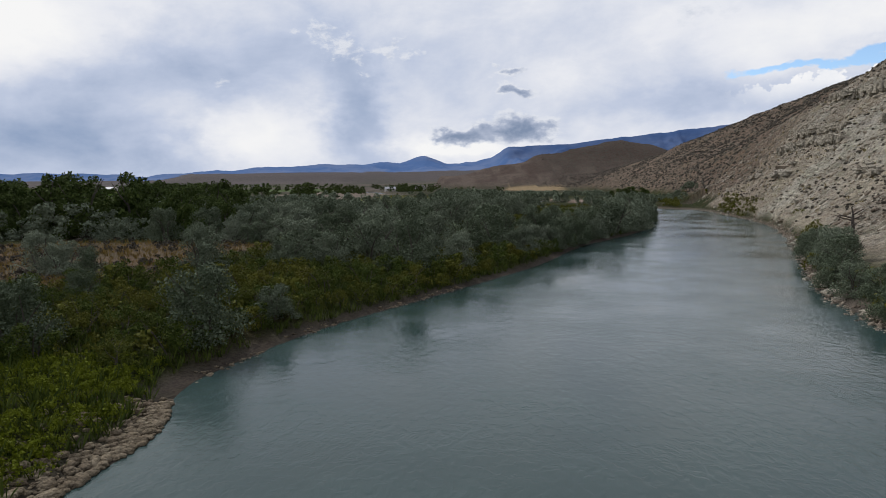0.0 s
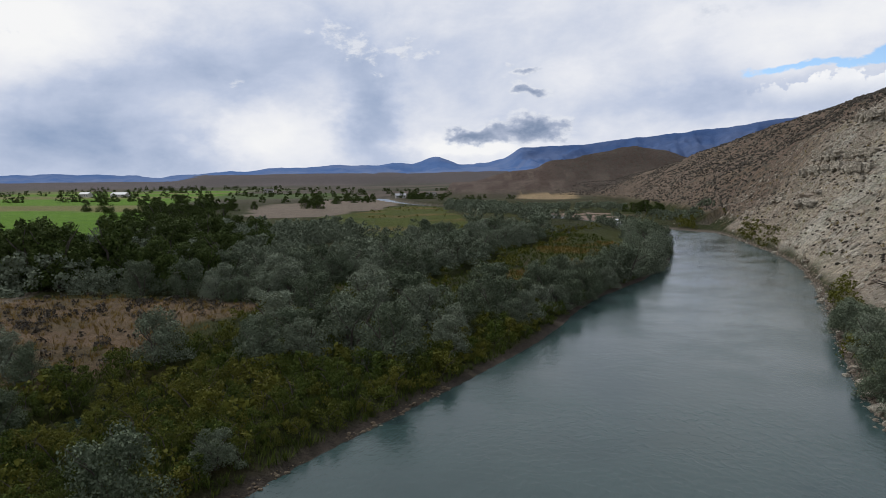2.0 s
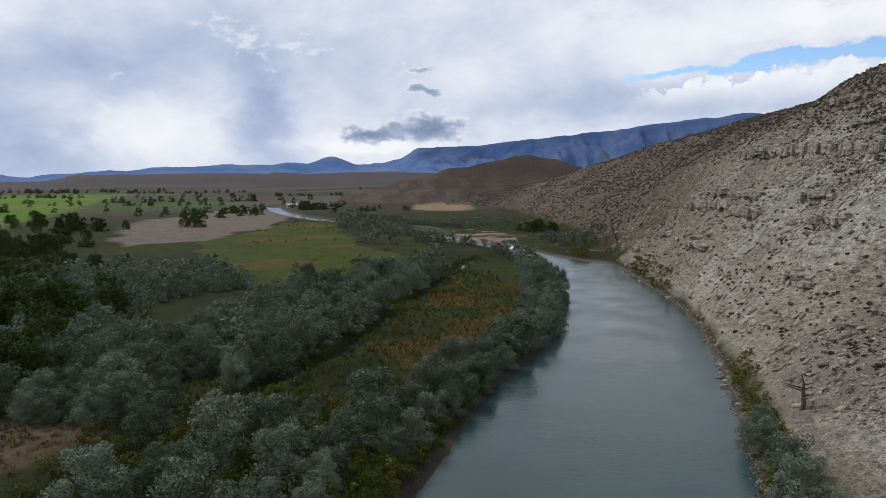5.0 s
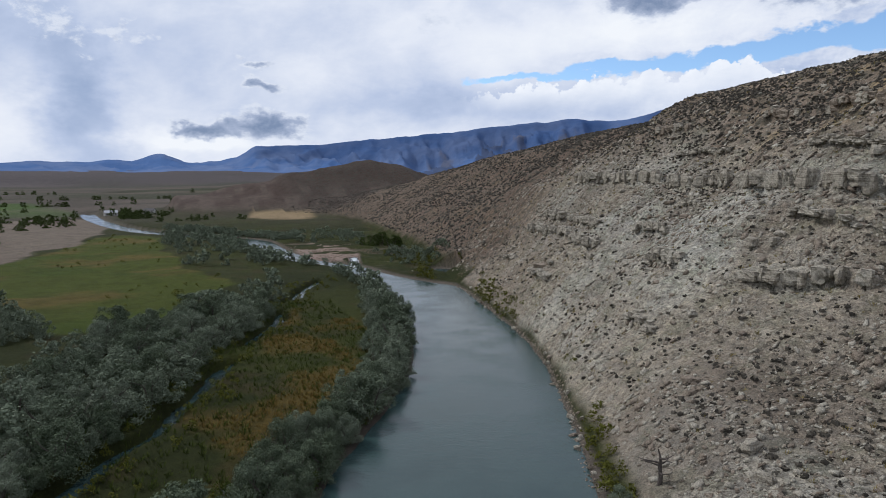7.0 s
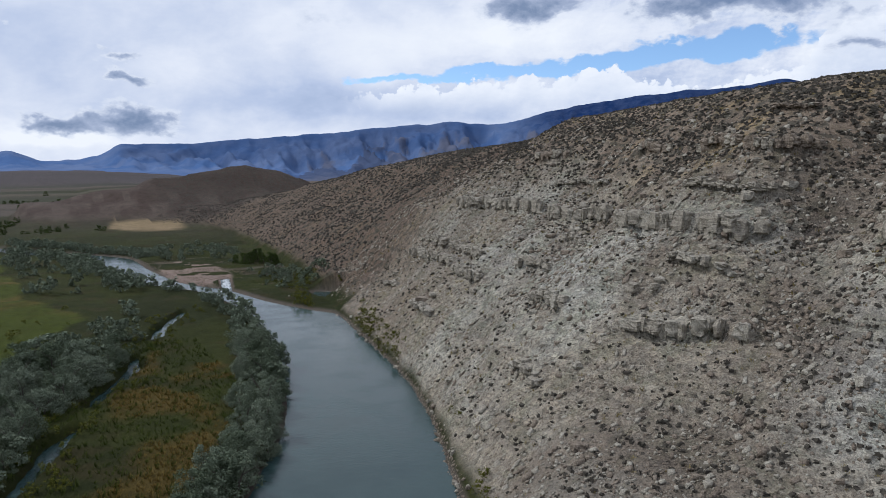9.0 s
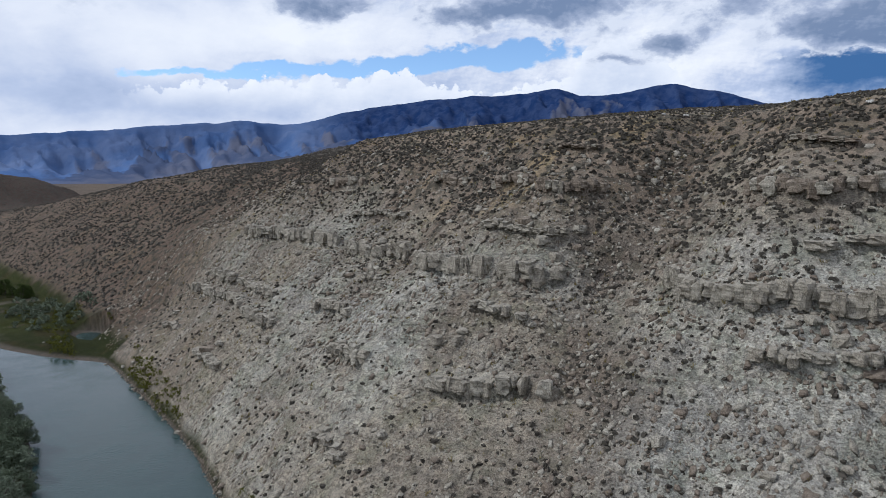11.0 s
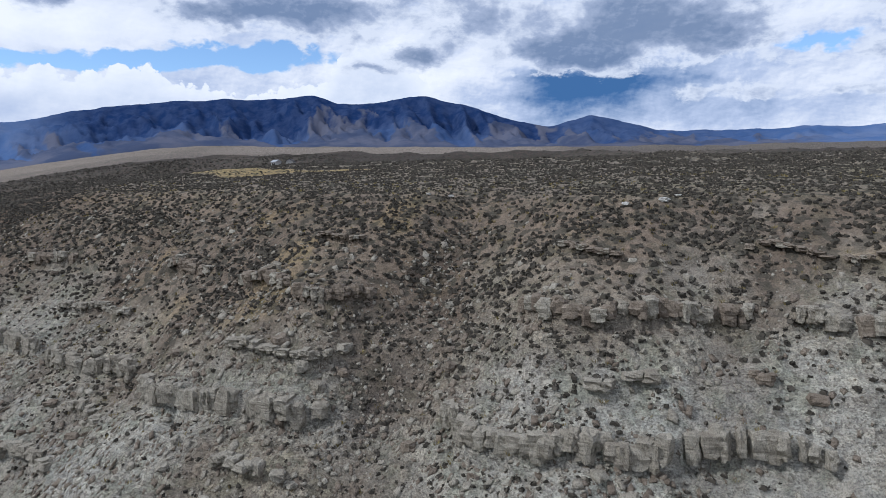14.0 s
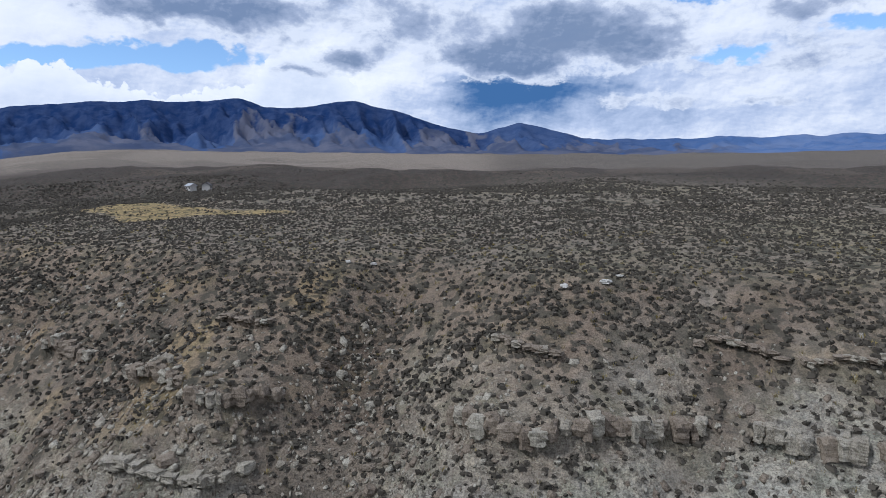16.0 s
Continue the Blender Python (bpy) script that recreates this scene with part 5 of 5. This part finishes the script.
BED_TEXT = ["low broken sandstone bed near the river", "thick tan sandstone bed with stepped blocks", "stepped sandstone bed above the thick one", "thin broken sandstone bed on the slope", "tall pale sandstone bed of square blocks",
            "thin weathered sandstone bed on the slope", "flat brown sandstone bed high on the slope", "thin brown sandstone bed under the rim"]
cols = np.arange(60, 170, 0.25)
for k, (h, drop, spans) in enumerate(BEDS):
    ledge = tagged(new("sandstone_ledge"), BED_TEXT[k], "rock ledge", "sandstone beds of the bluff")
    y, made = 18.0, 0
    while y < 228 and made < 150:
        zs = ground_z(cols, np.full(len(cols), y))
        g = np.gradient(zs, cols)
        near = np.abs(zs - h) < 1.6 + 0.5 * drop
        width = rng.uniform(0.55, 1.6) * (0.75 + 0.12 * drop)
        if near.any():
            i = int(np.argmax(np.where(near, g, -9)))
            s = float(bed_strength(cols[i], y, k, spans))
            if s > 0.4 and g[i] > 1.2 and rng.random() < 0.85:
                tall = drop * (0.26 + 0.26 * rng.random())
                ob = new("sandstone_block", rng.choice(BLOCKS_B if k >= 6 and rng.random() < 0.6 else BLOCKS))
                ob.parent = ledge
                top = float(zs[min(i + 3, len(zs) - 1)])
                ob.matrix_basis = pose(cols[i] + rng.uniform(0.0, 0.55), y + rng.uniform(-0.2, 0.2), top - tall * rng.uniform(0.55, 0.95), rng.uniform(-6, 6), rng.uniform(-4, 10), rng.uniform(-16, 28)) @ Matrix.Diagonal((rng.uniform(0.75, 1.15), width * rng.uniform(0.5, 0.66), tall, 1))
                made += 1
        y += width * rng.uniform(0.6, 0.95)

# loose boulders below the beds
BOULDERS = [tagged(new("boulder", rock_mesh("boulder", 540 + k, (1.0, 0.75, 0.6), M_SAND if k % 3 else M_BROWN, (3, 2, 2), 0.42, 0.2, 0.12)), "angular fallen sandstone boulder on the slope", "boulder", "fallen boulders") for k in range(8)]
spare = list(BOULDERS)


def boulder(x, y, size, tilt=14):
    ob = spare.pop() if spare else copy_thing(rng.choice(BOULDERS), Matrix.Identity(4))
    ob.matrix_basis = pose(x, y, float(ground_z(x, y)) + 0.22 * size, rng.uniform(-tilt, tilt), rng.uniform(-tilt, tilt), rng.uniform(0, 360)) @ Matrix.Diagonal((size * rng.uniform(0.8, 1.25), size * rng.uniform(0.75, 1.2), size * rng.uniform(0.7, 1.2), 1))
    return ob


for x, y, s in [(58.1, 77.6, 1.5), (83.2, 163.2, 1.9), (85, 162, 1.4), (96.5, 58, 1.5), (95.4, 54.5, 1.5), (96, 51.5, 1.3), (97.3, 61, 1.2), (92.5, 47, 1.6), (91.5, 43.5, 1.9), (90.0, 45.5, 1.5), (94.0, 41, 1.3),
                (32.0, 54.2, 1.0), (47, 86, 0.8), (103, 99, 1.6), (102.6, 96.5, 1.3), (74, 104, 1.1), (88, 110, 1.0)]:
    boulder(x, y, s * 0.72)
count = 0
while count < 210:
    x, y = rng.uniform(52, 128), rng.uniform(22, 205)
    z = float(ground_z(x, y))
    if z < 1.5 or z > 50 or float(fbm(x, y * 0.8, 15, 3, 161)) < rng.uniform(-0.5, 0.3):
        continue
    boulder(x, y, 0.35 + 0.75 * rng.random() ** 3)
    count += 1
# stones at the foot of the bluff, at the water's edge
for k in range(70):
    y = rng.uniform(46, 205)
    boulder(float(curve(y, RIGHT_Y, RIGHT_X)) + rng.uniform(-0.3, 1.6), y, 0.2 + 0.4 * rng.random() ** 2, 25)

y = rs.uniform(40, 214, 2200)
x = curve(y, RIGHT_Y, RIGHT_X) + rs.normal(0.35, 0.4, 2200)
m = (ground_z(x, y) > -0.2) & (rs.rand(2200) < smooth(-0.2, 0.3, fbm(x, y, 12, 2, 173)))
tagged(new("shore_rubble", solid_mesh("shore_rubble", slabs(rs, x[m], y[m], 0.06 + 0.24 * rs.rand(m.sum()) ** 2, 0.5), BOX, M_BROWN)), "dark wet rubble along the foot of the bluff", "rocks", kind="stuff")

# cobbles of the near bank
COBBLES = [rock_mesh("cobble", 560 + k, (0.5, 0.38, 0.25), M_COBBLE, (2, 2, 2), 0.06, 0.06) for k in range(8)]
for me in COBBLES:
    me.polygons.foreach_set("use_smooth", [True] * len(me.polygons))
bar = tagged(new("cobble_bank"), "rounded pale cobbles heaped at the water's edge", "cobbles")
laid = 0
cob_rest = []
for k in range(1800):
    y = rng.uniform(16.5, 28.6) if rng.random() < 0.8 else rng.uniform(28.5, 60)
    xl = float(curve(y, LEFT_Y, LEFT_X))
    wide = 0.95 if y < 28 else 0.28
    off = 0.2 + abs(rng.gauss(0.3, 0.55)) * wide
    if rng.random() < 0.14 and y < 29:
        off += rng.uniform(0.4, 3.4)
    if y < 23:
        off += max(0.0, rng.gauss(0, 1.6)) * (23 - y) * 0.35
    x = xl - off + (0.0 if y < 29 else rng.uniform(-0.5, 0.3))
    z = float(ground_z(x, y))
    if z < -0.1 or z > 1.2 or (y > 29 and float(vnoise(0.0, y, 3.0, 177)) < rng.uniform(0.35, 0.75)):
        continue
    s = (0.15 + 0.42 * rng.random() ** 2.8) * (1.0 if y < 29 else 0.75)
    if laid < 290 and y < 29:
        ob = new("cobble", COBBLES[rng.randrange(8)])
        ob.parent = bar
        ob.matrix_basis = pose(x, y, z + 0.03, rng.uniform(-14, 14), rng.uniform(-14, 14), rng.uniform(0, 360)) @ Matrix.Diagonal((s, s * rng.uniform(0.8, 1.25), s, 1))
        laid += 1
    else:
        cob_rest.append((x, y, z + 0.02, s * rng.uniform(0.6, 1.0), rng.uniform(0, 2 * math.pi)))
proto = np.array([v.co[:] for v in COBBLES[0].vertices])
faces = [tuple(p.vertices) for p in COBBLES[0].polygons]
c = np.array(cob_rest)
u = proto[None] * c[:, 3, None, None] * np.random.RandomState(5).uniform(0.85, 1.15, (len(c), 1, 3))
ca, sa = np.cos(c[:, 4])[:, None], np.sin(c[:, 4])[:, None]
V = np.stack([u[..., 0] * ca - u[..., 1] * sa + c[:, 0, None], u[..., 0] * sa + u[..., 1] * ca + c[:, 1, None], u[..., 2] + c[:, 2, None]], -1)
tagged(new("shingle", solid_mesh("shingle", V, faces, M_COBBLE)), "small pale stones along the waterline", "stones", kind="stuff")
x, y = scatter(rs, 6500, 48, 84, 275, 372)
m = (ground_z(x, y) > -0.05) & (ground_z(x, y) < 0.7) & (x < 84)
tagged(new("gravel_bar", solid_mesh("gravel_bar", slabs(rs, x[m], y[m], rs.uniform(0.1, 0.28, m.sum()), 0.5), BOX, M_COBBLE)), "flat pinkish gravel bar beside the riffle", "gravel", kind="stuff")

# ---- single things ----
def build_plain(c, spread=0.25):
    def build(g, b):
        n = g.noise(where(g), 1.5, 5, 0.6)
        g.put(b.inputs["Base Color"], g.mix(g.step(n, 0.3, 0.7), c, tuple(v * (1 - spread) for v in c)))
    return build


M_WALL = material("pale_siding", build_plain((0.42, 0.40, 0.37), 0.15), 0.8)
M_ROOF = material("dark_roofing", build_plain((0.07, 0.065, 0.065)), 0.8)
M_TIN = material("tin_roofing", build_plain((0.36, 0.37, 0.39), 0.2), 0.45)
M_GLASS = material("window_glass", build_plain((0.03, 0.035, 0.04)), 0.15, 0.5)
M_DEADWOOD = material("bleached_deadwood", build_plain((0.085, 0.07, 0.06), 0.4), 0.9)
M_FOAM = material("white_water", build_plain((0.75, 0.78, 0.80), 0.3), 0.5)


def boxed(bm, x0, x1, y0, y1, z0, z1):
    v = [bm.verts.new(p) for p in ((x0, y0, z0), (x1, y0, z0), (x1, y1, z0), (x0, y1, z0), (x0, y0, z1), (x1, y0, z1), (x1, y1, z1), (x0, y1, z1))]
    for f in ((3, 2, 1, 0), (4, 5, 6, 7), (0, 1, 5, 4), (1, 2, 6, 5), (2, 3, 7, 6), (3, 0, 4, 7)):
        bm.faces.new([v[k] for k in f])


def house(x, y, turn, wide, deep, tall, roof_mat, label, name="farmhouse"):
    """Walls with a gable roof, a door and windows set into them."""
    ob = tagged(new(name), label, "house")
    ob.matrix_basis = pose(x, y, float(ground_z(x, y)) - 0.2, 0, 0, turn)
    w, d = wide / 2, deep / 2
    bm = bmesh.new()
    boxed(bm, -w, w, -d, d, -0.6, tall)
    g = [bm.verts.new(p) for p in ((-w, -d, tall), (-w, d, tall), (-w, 0, tall + deep * 0.28), (w, -d, tall), (w, d, tall), (w, 0, tall + deep * 0.28))]
    bm.faces.new((g[0], g[2], g[1]))
    bm.faces.new((g[3], g[4], g[5]))
    part("wall", bm, M_WALL, ob)
    bm = bmesh.new()
    for s in (-1, 1):
        e, r, t = s * (d + 0.4), tall + deep * 0.28 + 0.05, 0.16
        a = [bm.verts.new(p) for p in ((-w - 0.4, e, tall - 0.2), (w + 0.4, e, tall - 0.2), (w + 0.4, 0, r), (-w - 0.4, 0, r))]
        b = [bm.verts.new((p.co.x, p.co.y, p.co.z + t)) for p in a]
        bm.faces.new(a)
        bm.faces.new(b[::-1])
        for k in range(4):
            bm.faces.new((a[k], b[k], b[(k + 1) % 4], a[(k + 1) % 4]))
    part("roof", bm, roof_mat, ob)
    for side in (-1, 1):
        for k in range(max(2, int(wide // 3))):
            cx = -w + (k + 0.5) * wide / max(2, int(wide // 3))
            bm = bmesh.new()
            y0 = side * (d + 0.003)
            boxed(bm, cx - 0.5, cx + 0.5, min(y0, y0 - side * 0.05), max(y0, y0 - side * 0.05), tall * 0.38, tall * 0.78)
            part("window", bm, M_GLASS, ob)
    return ob


house(308, 238, 20, 4.6, 3.4, 2.4, M_ROOF, "small white house with a dark roof on the plateau")
house(304, 243.5, 65, 4.0, 3.0, 2.3, M_TIN, "low tin-roofed shed beside the plateau house", "shed")
house(-416, 832, -25, 26, 9, 3.6, M_TIN, "long white farm shed with a tin roof", "barn")
house(-470, 850, -15, 14, 8, 4.2, M_TIN, "pale barn among the hay fields", "barn")
house(-52, 662, 15, 10, 6, 2.8, M_TIN, "pale valley house among cottonwoods")
house(-22, 672, -20, 9, 6, 2.8, M_ROOF, "dark-roofed valley house among cottonwoods")
house(-300, 1080, 10, 16, 9, 3.6, M_ROOF, "distant farmhouse with a dark roof")
house(760, 330, 20, 12, 7, 3.2, M_ROOF, "distant ranch house on the steppe")


def dead_tree(x, y, tall, seed):
    r = random.Random(seed)
    ob = tagged(new("dead_tree"), "bare grey dead tree leaning over the bank", "tree")
    ob.matrix_basis = pose(x, y, float(ground_z(x, y)), 0, 0, 0)
    bm = bmesh.new()
    limb(bm, (0, 0, -0.4), (0.1, -0.05, tall * 0.5), 0.26, 0.18, 8)
    limb(bm, (0.1, -0.05, tall * 0.5), (-0.05, 0.1, tall), 0.18, 0.06, 7)
    part("trunk", bm, M_DEADWOOD, ob)
    for k in range(6):
        a = 2 * math.pi * k / 6 + r.uniform(-0.4, 0.4)
        h, reach = tall * r.uniform(0.3, 0.8), r.uniform(0.9, 2.0)
        bm = bmesh.new()
        knee = (reach * 0.6 * math.cos(a), reach * 0.6 * math.sin(a), h + 0.3)
        limb(bm, (0.05, 0, h), knee, 0.1, 0.07)
        limb(bm, knee, (reach * math.cos(a + 0.3), reach * math.sin(a + 0.3), h + r.uniform(0.2, 1.0)), 0.07, 0.025, 5)
        limb(bm, knee, (reach * 1.1 * math.cos(a - 0.4), reach * 1.1 * math.sin(a - 0.4), h + r.uniform(-0.2, 0.5)), 0.05, 0.015, 5)
        part("branch", bm, M_DEADWOOD, ob)


dead_tree(49.8, 80.8, 3.6, 3)

# riffle where the channel narrows beside the gravel bar
rs = np.random.RandomState(77)
along = rs.uniform(0, 1, 420)
x, y = 65 + 7 * along + rs.normal(0, 0.6, 420), 268 + 30 * along
z = ground_z(x, y)
m = z < 0.02
V = slabs(rs, x[m], y[m], rs.uniform(0.25, 0.7, m.sum()), 0.08)
V[..., 2] = V[..., 2] - V[..., 2].mean(1, keepdims=True) + 0.03
tagged(new("riffle", solid_mesh("riffle", V, BOX, M_FOAM)), "white broken water of a shallow riffle", "white water", kind="stuff")

# pale chalk outcrops that show through the brush near the rim
M_CHALK = stone("white_chalk", (0.60, 0.58, 0.53), (0.72, 0.70, 0.66), (0.50, 0.47, 0.42))
CHALK = [rock_mesh("chalk_outcrop", 600 + k, (1.0, 0.8, 0.35), M_CHALK, (3, 3, 2), 0.45, 0.22, 0.1) for k in range(3)]
for k, (x, y, s) in enumerate(((142.2, 93.5, 0.7), (140.4, 97.0, 0.5), (133.0, 57.2, 0.85), (131.5, 62.6, 0.6), (134.6, 55.6, 0.45))):
    ob = tagged(new("chalk_outcrop", CHALK[k % 3]), "low white chalk outcrop among sagebrush on the rim", "outcrop", "chalk outcrops")
    ob.matrix_basis = pose(x, y, float(ground_z(x, y)) + 0.12, rng.uniform(-8, 8), rng.uniform(-8, 8), rng.uniform(0, 360)) @ Matrix.Diagonal((s, s, s, 1))
